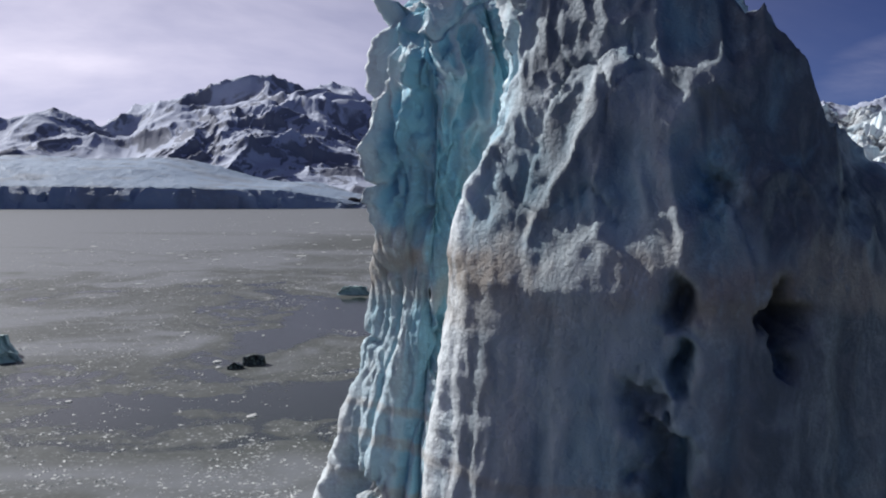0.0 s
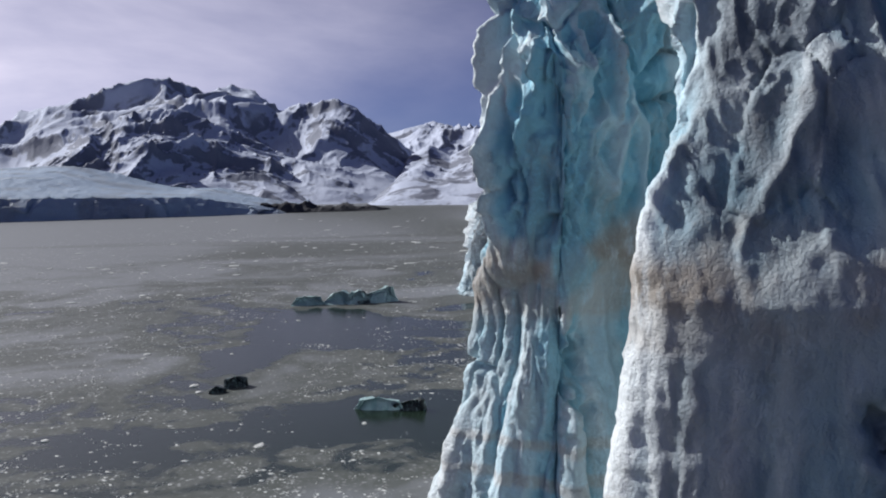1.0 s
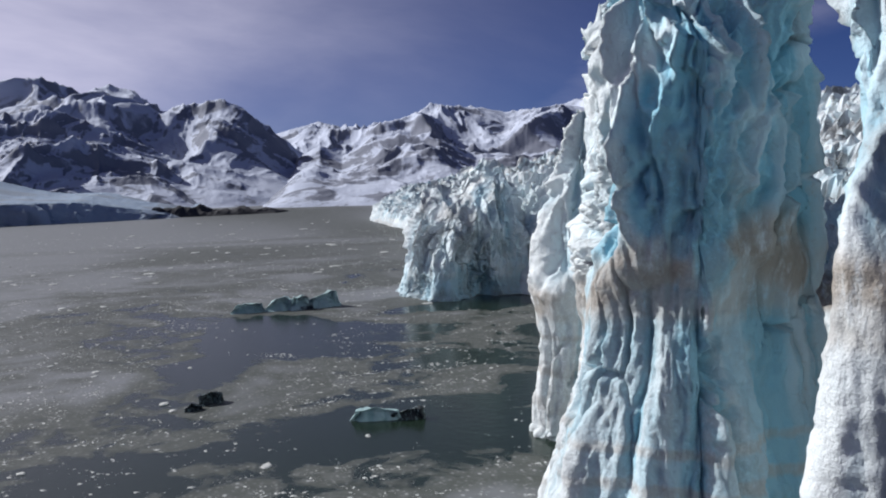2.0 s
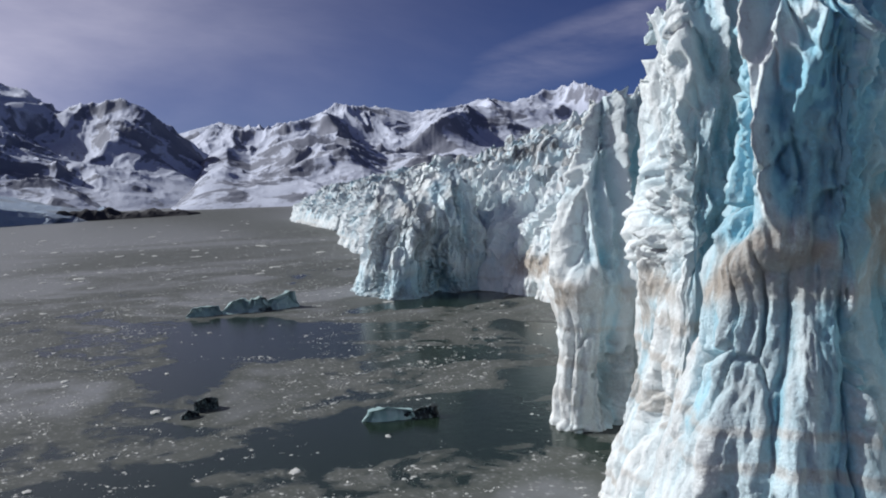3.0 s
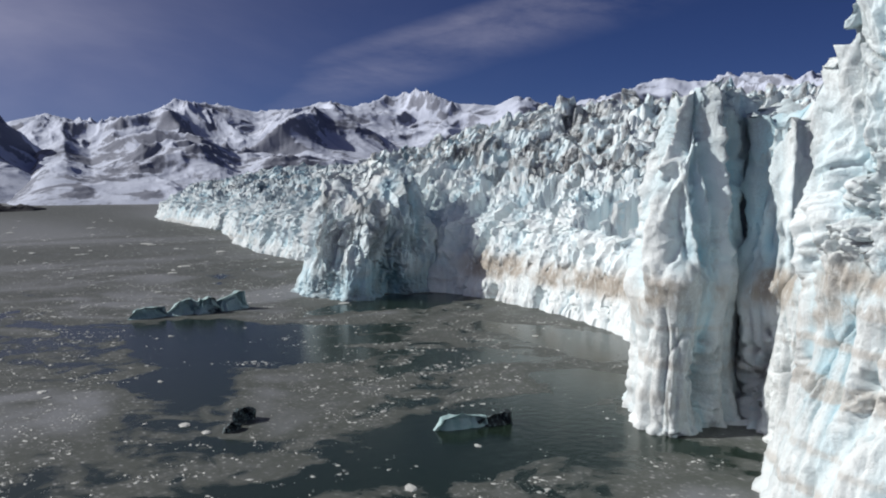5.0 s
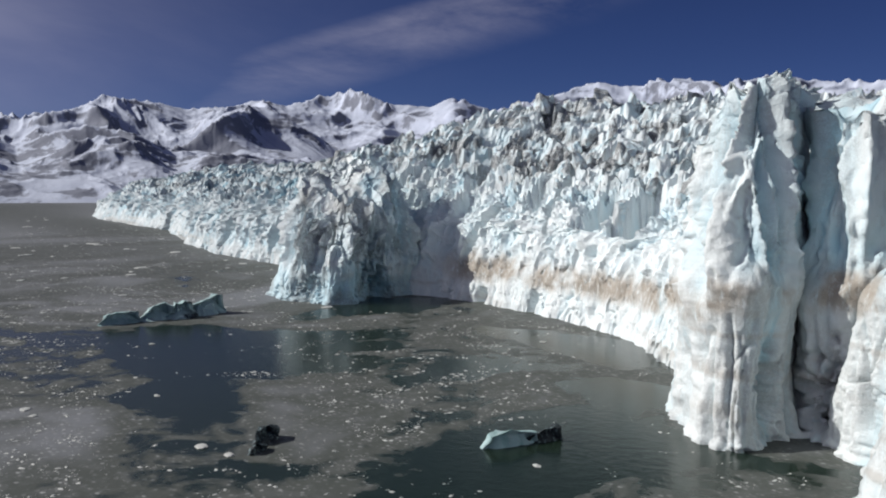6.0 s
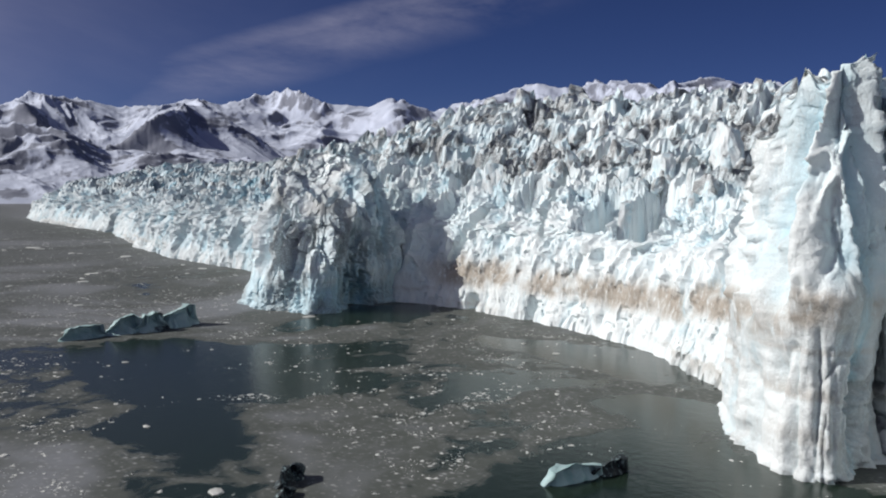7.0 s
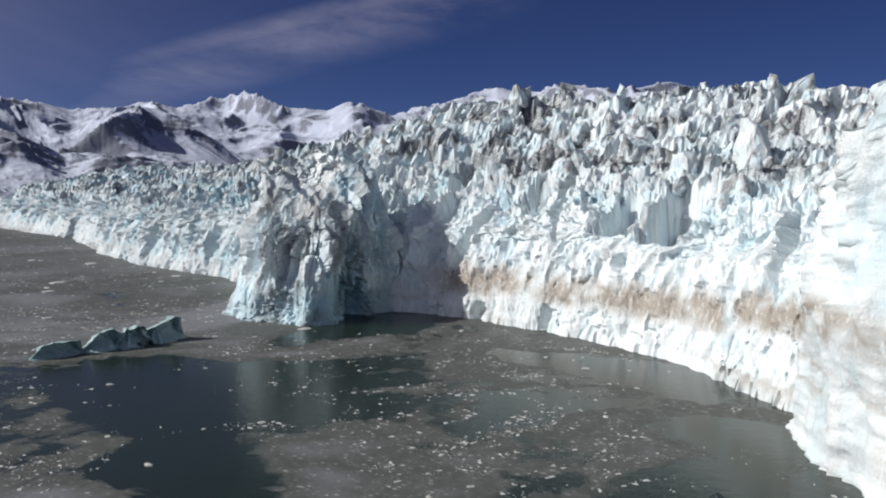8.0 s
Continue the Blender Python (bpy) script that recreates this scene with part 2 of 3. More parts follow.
def mesh_from(name, verts, faces, mat, attrs=None, flat=False):
    me = bpy.data.meshes.new(name)
    verts = np.asarray(verts, np.float32)
    faces = np.asarray(faces, np.int32)
    me.vertices.add(len(verts))
    me.vertices.foreach_set("co", verts.ravel())
    k = faces.shape[1]
    me.loops.add(faces.size)
    me.loops.foreach_set("vertex_index", faces.ravel())
    me.polygons.add(len(faces))
    me.polygons.foreach_set("loop_start", np.arange(0, faces.size, k, dtype=np.int32))
    me.update(calc_edges=True)
    me.validate()
    me.polygons.foreach_set("use_smooth", np.full(len(me.polygons), not flat))
    for key, val in (attrs or {}).items():
        a = me.attributes.new(key, "FLOAT", "POINT")
        a.data.foreach_set("value", np.asarray(val, np.float32).ravel())
    me.materials.append(mat)
    return me


def grid_faces(rows, cols, wrap=False):
    r, c = np.meshgrid(np.arange(rows - 1), np.arange(cols if wrap else cols - 1), indexing="ij")
    a, b = r * cols + c, r * cols + (c + 1) % cols
    return np.stack([a, b, b + cols, a + cols], -1).reshape(-1, 4)


def thing(name, me, parent=None):
    ob = new(name, me)
    if parent is not None:
        ob.parent = parent
    return ob


def closed_line(pts, step):
    """A closed outline (x, y, top height) rounded and resampled evenly."""
    p = np.array(pts, float)
    for _ in range(2):
        q = np.roll(p, -1, 0)
        p = np.stack([0.75 * p + 0.25 * q, 0.25 * p + 0.75 * q], 1).reshape(-1, p.shape[1])
    return resample(np.vstack([p, p[:1]]), step)[:-1]


def resample(p, step):
    s = np.r_[0, np.cumsum(np.linalg.norm(np.diff(p[:, :2], axis=0), axis=1))]
    n = max(int(s[-1] / step), 8)
    t = np.linspace(0, s[-1], n + 1)
    return np.stack([np.interp(t, s, p[:, k]) for k in range(p.shape[1])], 1)


def silt_height(y):
    """How high the band of silt lies in the ice, along the front."""
    return np.interp(y, [80, 108, 150, 195, 262, 330, 372, 430], [44, 41.5, 30.5, 24, 12.5, 10.5, 10.5, 6])


def weather(P, out, calm=1.0, amp=1.0, flute=4.5, seed=0, fresh=0.0):
    """Moves the points P of an ice face along their outward way by melt flutes, sharp ridges, scallops and shards. Returns points and attributes."""
    zb = silt_height(P[..., 1]) + 1.6 * fbm(sc(P, 0.12, 0.12, 0.02), 3, 5)
    under = smooth(2.6, -1.4, P[..., 2] - zb)
    up = 1 - under
    warp = np.stack([fbm(sc(P, 0.06, 0.06, 0.03), 3, s) for s in (41, 42, 43)], -1) * 2.2
    W, S = P + warp, P + 0.4 * warp
    # below the silt: rounded flutes with narrow grooves between
    rib = np.abs(vnoise(sc(S, 1 / flute, 1 / flute, 0.010), 3 + seed)) ** 0.8
    rib2 = np.abs(vnoise(sc(S, 0.50, 0.50, 0.022), 7 + seed))
    # above it: sharp ridges running down, with scooped hollows between
    h1 = np.abs(vnoise(sc(S, 0.130, 0.130, 0.021), 12 + seed))
    h2 = np.abs(vnoise(sc(W, 0.32, 0.32, 0.056), 14 + seed))
    h3 = np.abs(vnoise(sc(W, 0.78, 0.78, 0.27), 16 + seed))
    h4 = np.abs(vnoise(sc(W, 1.7, 1.7, 1.0), 18 + seed))
    ridge = 5.0 * (1 - h1) ** 1.9 + 2.9 * (1 - h2) ** 1.6 + 1.1 * (1 - h3) ** 1.2 + 0.5 * (1 - h4) - 6.1
    shelf = (1 - np.abs(vnoise(sc(W, 0.07, 0.07, 0.16), 20 + seed))) ** 2
    seam = vnoise(np.stack([P[..., 2] * 0.75 + warp[..., 0] * 0.3, P[..., 0] * 0.03, P[..., 1] * 0.03], -1), 22)
    flow = np.interp(P[..., 1], [125, 150], [3.6, 2.5]) * rib + 0.9 * rib2 - 0.9 * h2 - 0.6 * h3 - 0.35 * h4 + 0.10 * seam - 1.9
    block, edge = facets(sc(W, 0.15, 0.15, 0.06), 24 + seed)
    chip, _ = facets(sc(W, 0.40, 0.40, 0.20), 31 + seed)
    crack = smooth(0.06, 0.0, edge) * smooth(-0.2, 0.3, vnoise(sc(P, 0.06, 0.06, 0.02), 38))
    d = under * flow + up * (ridge + 0.5 * shelf) + calm * ((0.15 + 0.85 * up) * 1.0 * block + (0.2 + 0.5 * up) * 0.55 * chip) - 2.3 * crack
    d = d * (0.30 + 0.70 * smooth(0.0, 8.0, np.abs(P[..., 2] - zb - 1.0))) + under * np.interp(P[..., 1], [125, 150], [0.0, 0.4])
    d = d + 2.0 * fbm(sc(P, 0.045, 0.045, 0.03), 3, 51)
    # the sea has left a ledge at the water, the flutes spread towards it
    d = d + under * (np.interp(P[..., 1], [150, 180], [2.4, 0.6]) * smooth(1.0, 0.0, P[..., 2] / np.maximum(zb, 4.0)) + 1.0 * smooth(1.9, 0.8, P[..., 2] + 0.6 * rib2) - 0.6)
    P = P + out * (d * np.asarray(amp))[..., None]
    thick = np.interp(P[..., 1], [100, 250, 330], [2.6, 3.4, 4.0]) + 2.4 * np.abs(fbm(sc(P, 0.10, 0.10, 0.0), 2, 8))
    silt = np.exp(-(((P[..., 2] - zb - 0.4 * thick) / thick) ** 4)) * np.interp(P[..., 1], [364, 380], [1, 0.0])
    silt = silt * (0.30 + 0.70 * smooth(-0.6, 0.3, fbm(sc(W, 0.09, 0.09, 0.14), 4, 9)))
    layer = smooth(0.25, 0.75, vnoise(np.stack([P[..., 2] * 0.55 + warp[..., 0] * 0.25, P[..., 0] * 0.02, P[..., 1] * 0.02], -1), 15))
    silt = np.maximum(silt, np.interp(P[..., 1], [110, 150, 260], [0.12, 0.24, 0.10]) * under + 0.45 * layer * under)
    # a pale crust of weathered ice; where it has broken off, clear blue ice lies open
    scar = up * (0.62 * smooth(0.18, 0.55, h1) + 0.5 * smooth(0.2, 0.6, h2) + 0.15 * smooth(0.2, 0.6, h3)) + under * (0.6 * smooth(0.45, 0.10, rib) + 0.25 * smooth(0.35, 0.1, rib2))
    patch = smooth(-0.45, 0.6, fbm(sc(W, 0.08, 0.08, 0.04), 4, 71))
    # bluer again past y=420, where the far front's shade is painted in
    near = np.interp(P[..., 1], [140, 200, 300, 420, 560], [1.0, 0.60, 0.34, 0.40, 0.75])
    blue = np.clip(near * (0.06 + scar * (0.35 + 0.65 * patch)) + fresh * scar, 0, 1) * (1 - 0.8 * silt)
    return P, silt, blue


def ice_block(name, outline, step, rows, cap, seed=0, batter=0.10, spire=5.0, amp=1.0, floor_z=-3.0, flute=4.5, mat=None, dark=None, calm=1.0, dusty=0.0, pits=(), flat=False, foot=0.0, fresh=0.0, grit=0.0, shade_grime=0.0, clear=0.0, back=(0, 0, 0), bend=0.0):
    """A weathered block of glacier ice over a closed outline of (x, y, top height)."""
    o = closed_line(outline, step * 0.5)
    # finer on the sides that face the fjord
    way = np.roll(o[:, :2], -1, 0) - np.roll(o[:, :2], 1, 0)
    away = (np.stack([way[:, 1], -way[:, 0]], 1) * (np.array([-80, 20]) - o[:, :2])).sum(1)
    turn = np.sign((np.roll(o[:, 0], -1) * o[:, 1] - o[:, 0] * np.roll(o[:, 1], -1)).sum())
    u = np.cumsum(np.where(away * -turn > -1.0, 0.5, 0.12))
    keep = np.interp(np.arange(0, u[-1], 1.0), u, np.arange(len(o))).astype(int)
    o = o[np.unique(keep)]
    n = len(o)
    c = np.array([o[:, 0].mean(), o[:, 1].mean()])
    t = np.roll(o[:, :2], -1, 0) - np.roll(o[:, :2], 1, 0)
    t = np.array([np.convolve(np.r_[t[-6:, k], t[:, k], t[:6, k]], np.ones(13) / 13, "valid") for k in (0, 1)]).T
    nor = np.stack([t[:, 1], -t[:, 0]], 1)
    nor /= np.linalg.norm(nor, axis=1)[:, None] + 1e-9
    if ((o[:, :2] - c) * nor).sum() < 0:
        nor = -nor
    v = np.linspace(0, 1, rows)
    top = o[:, 2]
    V = np.zeros((rows + cap, n, 3))
    lean = batter * (v[:, None] ** bend if bend else 1 - (1 - v[:, None]) ** 1.5) * top[None]
    towards = (c - o[:, :2]) / np.hypot(*(o[:, :2] - c).T).mean() if mat is None else -nor
    V[:rows, :, :2] = o[None, :, :2] + towards[None] * lean[..., None]
    edge = V[rows - 1, :, :2].copy()
    V[:rows, :, 2] = floor_z + v[:, None] * (top[None] - floor_z)
    w = np.linspace(0, 1, cap + 1)[1:]
    for k, f in enumerate(w):
        V[rows + k, :, :2] = edge * (1 - f) + c * f
        V[rows + k, :, 2] = top * (1 - f) + (top.mean() + 1.0) * f
    out = np.zeros_like(V)
    out[..., :2] = nor[None]
    out[rows:] *= (1 - w)[:, None, None]
    V[..., :2] += np.array(back[1:]) * np.maximum(V[..., 2:] - back[0], 0)
    for x, y, z, r, deep in pits:
        wob = np.stack([fbm(V * 0.45 + 5 * q, 3, 60 + q) for q in range(3)], -1) * r * 0.7
        k = np.exp(-(((V[..., 0] + wob[..., 0] - x) ** 2 + (V[..., 1] - y) ** 2 * 0.3 + (V[..., 2] + 1.5 * wob[..., 2] - z) ** 2 * 0.45) / r**2) ** 1.5)
        V = V - out * (deep * k)[..., None]
    # 1 on walls turned away from the sun, towards -y, 0 elsewhere
    shade_side = smooth(0.0, 0.7, nor @ np.array([0.4, -0.92]))[None]
    V, silt, blue = weather(V, out, calm, amp * (1 - (0.62 if shade_grime > 0.5 else 0.0) * shade_side), flute, seed, fresh)
    # spires and clefts along the top
    lift = smooth(0.70, 1.0, (V[..., 2] - floor_z) / (top[None] - floor_z))
    tip = (1 - np.abs(vnoise(sc(V, 0.11, 0.11, 0.02) + 3.3, 81 + seed))) ** 2 + 0.5 * (1 - np.abs(vnoise(sc(V, 0.33, 0.33, 0.1) + 1.3, 85 + seed))) ** 2
    V[..., 2] += lift * spire * (1.3 * tip - 1.0)
    rag = np.stack([fbm(V * 0.4, 3, s) for s in (91, 92, 93)], -1)
    V += rag * 0.16 * amp
    silt = np.maximum(silt, dusty * smooth(-0.2, 0.6, fbm(sc(V, 0.07, 0.07, 0.05), 4, 17)))
    blue = np.maximum(blue, foot * smooth(17, 8, V[..., 2] + 4 * fbm(V * 0.12, 3, 19)))
    # more blue on walls away from the sun, standing in for their shade
    blue = np.clip(blue * (1 + clear * shade_side) + 0.42 * clear * shade_side * (1 - silt), 0, 1)
    # the tower's shaded face is dimmed here in its base colour
    shade_dim = shade_grime * shade_side * (0.45 + 0.55 * smooth(-0.5, 0.4, fbm(sc(V, 0.10, 0.10, 0.05), 4, 29)))
    if mat is not None:
        silt = np.zeros(V.shape[:2]) if dark is None else smooth(-2.0, 2.0, (V[..., 0] - dark[0]) * dark[1] + 3.0 * fbm(V * 0.35, 3, 7))
    me = mesh_from(name, V.reshape(-1, 3), grid_faces(rows + cap, n, True), mat or MAT_ICE, {"silt": silt, "blue": blue, "shade_grime": shade_dim, "grit": grit * smooth(-0.3, 0.5, fbm(sc(V, 0.12, 0.12, 0.08), 4, 33))}, flat)
    return me


# ---------------------------------------------------------------- water


def build_water():
    def axis(lo, hi, a, b, fine, coarse):
        left = np.linspace(lo, a, coarse, endpoint=False)
        return np.r_[left, np.arange(a, b, fine), np.linspace(b, hi, coarse)]
    xs = axis(-6000, 6000, -260, 160, 2.0, 24)
    ys = axis(-3000, 6000, -40, 760, 2.0, 24)
    X, Y = np.meshgrid(xs, ys)
    P = np.stack([X, Y, 0 * X], -1)
    W = P + np.stack([fbm(P * 0.012, 4, s) for s in (1, 2, 3)], -1) * 30 * np.array([1, 1, 0])
    s = 0.66 + 0.42 * fbm(sc(W, 0.011, 0.016, 1), 4, 4)
    for x, y, rx, ry, k in POOLS:
        Q = P + 0.45 * (W - P)
        s -= k * np.exp(-(((Q[..., 0] - x) / rx) ** 2 + ((Q[..., 1] - y) / ry) ** 2) ** 2)
    s += 0.30 * fbm(sc(W, 0.05, 0.07, 1), 4, 24, 0.6)
    far = smooth(350, 700, Y)
    s = s * (1 - far) + far * (1.05 + 0.45 * fbm(sc(P, 0.004, 0.02, 1), 3, 14))
    # paler to the west: denser slush, and the glare put in with it
    s = s + 0.45 * smooth(-60, -175, X + 20 * fbm(P * 0.02, 3, 44)) * smooth(120, 200, Y)
    me = mesh_from("water", P.reshape(-1, 3), grid_faces(len(ys), len(xs)), MAT_WATER, {"slush": s})
    tagged(thing("water", me), "grey-green silty sea water with swirls of slush", "water", kind="structure")


POOLS = [  # open water: x, y, half width, half length, depth of the gap
    (-9, 207, 30, 25, 0.9), (-28, 347, 27, 28, 0.9), (-52, 272, 15, 20, 0.8), (-62, 240, 16, 22, 0.6), (-44, 312, 13, 22, 0.6), (-58, 190, 12, 16, 0.5), (56, 272, 11, 34, 0.8), (12, 271, 8, 7, 0.5),
    (48, 368, 26, 12, 0.8), (17, 309, 9, 7, 0.5), (34, 235, 10, 20, 0.8), (-40, 640, 70, 40, 0.6), (-10, 830, 90, 30, 0.5), (30, 480, 30, 22, 0.5),
]
build_water()

# ---------------------------------------------------------------- the glacier's front and surface

FRONT = [(85, 20), (72, 70), (52, 125), (40, 170), (42, 205), (50, 228), (62, 246), (73, 265), (82, 288), (85, 312), (86, 340), (84, 364), (74, 386),
         (62, 410), (66, 455), (78, 500), (76, 540), (72, 590), (92, 690), (113, 775), (108, 840), (104, 970), (130, 1010), (200, 1040)]


def surface_height(d, y):
    """Mean height of the ice d metres behind the front."""
    rise = np.interp(d, [0, 8, 24, 60, 110, 200, 400, 800], [0, 26, 41, 56, 74, 84, 100, 125])
    k = np.interp(y, [-50, 420, 560, 720, 1000], [1, 1, 0.82, 0.66, 0.58])
    return rise * k


GRID = []
CARVED = [  # clefts of the face: y, z, half width, half height, slant, depth
    (337, 38, 1.8, 11, 0.70, 15), (364, 26, 2.0, 10, -0.2, 7),
    (325, 4, 1.6, 4, 0, 4), (352, 3, 3.0, 3, 0, 4), (430, 18, 3.0, 10, 0.1, 9), (520, 14, 3, 10, 0.1, 8), (575, 12, 4, 9, -0.1, 8), (770, 6, 5, 8, 0, 12), (300, 23, 2.5, 2, 0, 4), (246, 30, 3.0, 9, 0.3, 6)]
BOWLS = [  # hollows with a floor and steep walls: y, half width, nearest and farthest from the edge, floor height
    (290, 8.0, 12, 34, 25), (309, 6.5, 12, 31, 28), (262, 5.0, 26, 38, 36), (352, 4.0, 22, 34, 34), (384, 5.0, 30, 44, 40)]


def build_front():
    p = np.array(FRONT, float)
    for _ in range(3):
        p = np.vstack([p[:1], np.stack([0.75 * p[:-1] + 0.25 * p[1:], 0.25 * p[:-1] + 0.75 * p[1:]], 1).reshape(-1, 2), p[-1:]])
    s = np.r_[0, np.cumsum(np.linalg.norm(np.diff(p, axis=0), axis=1))]
    # finer where the camera passes nearer
    dens = np.interp(p[:, 1], [20, 180, 400, 700, 1000], [1.2, 0.55, 0.75, 1.4, 2.2])
    u = np.r_[0, np.cumsum(np.diff(s) / ((dens[1:] + dens[:-1]) / 2))]
    n = int(u[-1])
    q = np.stack([np.interp(np.linspace(0, u[-1], n), u, p[:, k]) for k in (0, 1)], 1)
    t = np.gradient(q, axis=0)
    inl = np.stack([t[:, 1], -t[:, 0]], 1)
    inl /= np.linalg.norm(inl, axis=1)[:, None]
    k = np.ones(81) / 81
    slow = np.stack([np.convolve(np.r_[np.full(40, inl[0, j]), inl[:, j], np.full(40, inl[-1, j])], k, "valid") for j in (0, 1)], 1)
    slow = slow * 0.5 + np.array([0.5, 0.0])
    slow /= np.linalg.norm(slow, axis=1)[:, None]
    d = np.r_[np.linspace(0, 24, 90), 24 + np.cumsum(np.linspace(0.5, 7.0, 200))]
    D = np.repeat(d[:, None], n, 1)
    V = np.zeros((len(d), n, 3))
    V[..., :2] = q[None] + slow[None] * D[..., None]
    V[..., 2] = surface_height(D, V[..., 1]) - 2.5 * (D < 0.3)
    face = smooth(40, 12, D)
    out = np.zeros_like(V)
    out[..., :2] = -slow[None]
    out[..., 2] = smooth(5, 30, D) * 0.8
    for y, z, ry, rz, slant, deep in CARVED:
        k = np.exp(-(((V[..., 1] - y - slant * (V[..., 2] - z)) / ry) ** 2 + ((V[..., 2] - z) / rz) ** 2) ** 4) * smooth(45, 30, D)
        V[..., :2] += slow[None] * (deep * k)[..., None]
        V[..., 2] -= 0.35 * deep * k
    wob = 1.2 * fbm(V * 0.2, 3, 131)
    for y, half, d0, d1, floor_z in BOWLS:
        k = smooth(half + 1.0, half - 1.0, np.abs(V[..., 1] - y + wob)) * smooth(d0 - 2, d0 + 2, D + wob) * smooth(d1 + 0.8, d1 - 0.8, D + wob)
        V[..., 2] += k * np.minimum(floor_z + 0.8 * wob - V[..., 2], 0)
    open_bowl = sum(np.exp(-((((V[..., 1] - y) / half) ** 2 + ((D - (d0 + d1) / 2) / (d1 - d0) * 1.6) ** 2) ** 2)) for y, half, d0, d1, _ in BOWLS)
    W, silt, blue = weather(V, out * face[..., None], 0.75 + 0.7 * smooth(6, 14, D), np.interp(V[..., 1], [400, 600], [0.78, 1.0]) * (1 - 0.6 * np.clip(open_bowl, 0, 1)), 7.0, 2)
    # seracs and crevasses behind the edge
    top = smooth(8, 30, D) * (1 - 0.8 * np.clip(open_bowl, 0, 1))
    tilt = W + np.stack([fbm(W * 0.03, 2, s) for s in (4, 5, 6)], -1) * 6
    big, _ = facets(sc(tilt, 0.06, 0.085, 0.0) + 5.1, 101)
    mid, mid_edge = facets(sc(tilt, 0.16, 0.2, 0.0) + 2.1, 105)
    small, _ = facets(sc(tilt, 0.42, 0.42, 0.0) + 2.7, 109)
    slow_n = fbm(sc(W, 0.012, 0.02, 0), 3, 111)
    lump_y = smooth(-0.4, 0.5, fbm(sc(W, 0.02, 0.02, 0), 2, 113))
    W[..., 2] += top * (3.8 * big + (1.0 + 1.6 * lump_y) * mid + 1.0 * small - 2.0 * smooth(0.10, 0.0, mid_edge) + 7 * slow_n + 2.0 * fbm(W * 0.12, 3, 114)) * np.interp(W[..., 1], [400, 800], [1, 0.85])
    W += np.stack([fbm(W * 0.35, 3, s) for s in (94, 95, 96)], -1) * 0.35
    dirt = smooth(-0.35, 0.45, fbm(sc(W, 0.09, 0.09, 0.12), 5, 121, 0.65)) * smooth(22, 50, D) * np.interp(W[..., 1], [420, 560], [1.0, 0.6])
    silt = silt * face
    # past y=390 the front is dimmed: its shade and dirt as colour
    far_dim = np.interp(W[..., 1], [390, 520], [0.0, 0.42]) * (0.5 + 0.5 * smooth(-0.4, 0.4, fbm(W * 0.09, 4, 127)))
    GRID.append((W, D))
    me = mesh_from("glacier_front", W.reshape(-1, 3), grid_faces(len(d), n), MAT_ICE, {"silt": silt, "blue": blue, "grit": dirt, "shade_grime": far_dim}, True)
    tagged(thing("glacier_front", me), "white and pale blue glacier front with crevasses and seracs", "glacier", kind="structure")


build_front()

# ---------------------------------------------------------------- towers of ice before the front

TOWERS = [  # name, outline at the water (x, y, top), seed, batter, dust, label
    ("ice_tower", [(6.5, 80.3, 72), (1.0, 83.6, 74), (-0.4, 86.5, 75), (-0.5, 89.5, 76), (9, 92, 78), (18, 98, 82), (26, 103, 82), (32, 101, 70), (37, 96, 52), (60, 92, 48), (56, 80, 44), (42, 77, 46), (34, 74, 54), (24, 72, 70), (13, 76, 74)], 1, 0.015, 0.0,
     "tall shaded tower of blue-grey glacier ice with a silt band"),
    ("ice_column", [(-3, 97.5, 65), (-8, 101, 69), (-13, 106, 72), (-16.3, 112.5, 74), (-14.5, 123, 76), (-8, 132, 80), (8, 134, 84), (22, 126, 84), (30, 112, 80), (20, 104, 75), (9, 103, 70), (3, 100, 65)], 4, 0.10, 0.05,
     "fluted column of turquoise glacier ice above the water"),
    ("ice_buttress", [(-10, 127, 82), (-7, 140, 79), (-2, 152, 72), (6, 164.5, 63), (17, 168, 57), (25, 173.5, 54), (31, 182, 52), (35, 188.5, 50), (44, 178, 54), (42, 152, 64), (32, 128, 76), (10, 122, 80)], 7, 0.20, 0.1,
     "sunlit pale blue buttress of ice with a silt line"),
    ("ice_pillar", [(12, 190, 67), (13, 197, 66), (22.5, 211, 62), (34, 222, 56), (48, 231, 52), (62, 222, 56), (58, 205, 64), (44, 194, 67), (29, 189, 68), (17, 186.5, 68)], 9, 0.13, 0.15,
     "white ice pillar standing in the water with dark cracks"),
    ("ice_wall", [(30, 183, 58), (31, 192, 60), (46, 202, 64), (60, 196, 62), (60, 170, 60), (42, 166, 60)], 5, 0.05, 0.1,
     "shaded ice wall between the pillar and the buttress over a dark cave"),
    ("ice_promontory", [(37, 375, 27), (31, 388, 28), (27, 400, 34), (32, 416, 46), (62, 432, 54), (92, 412, 56), (90, 388, 50), (66, 379, 38), (53, 383, 34), (45, 374, 30)], 12, 0.20, 0.35,
     "jagged ice promontory with blue-green foot and brown crest"),
]


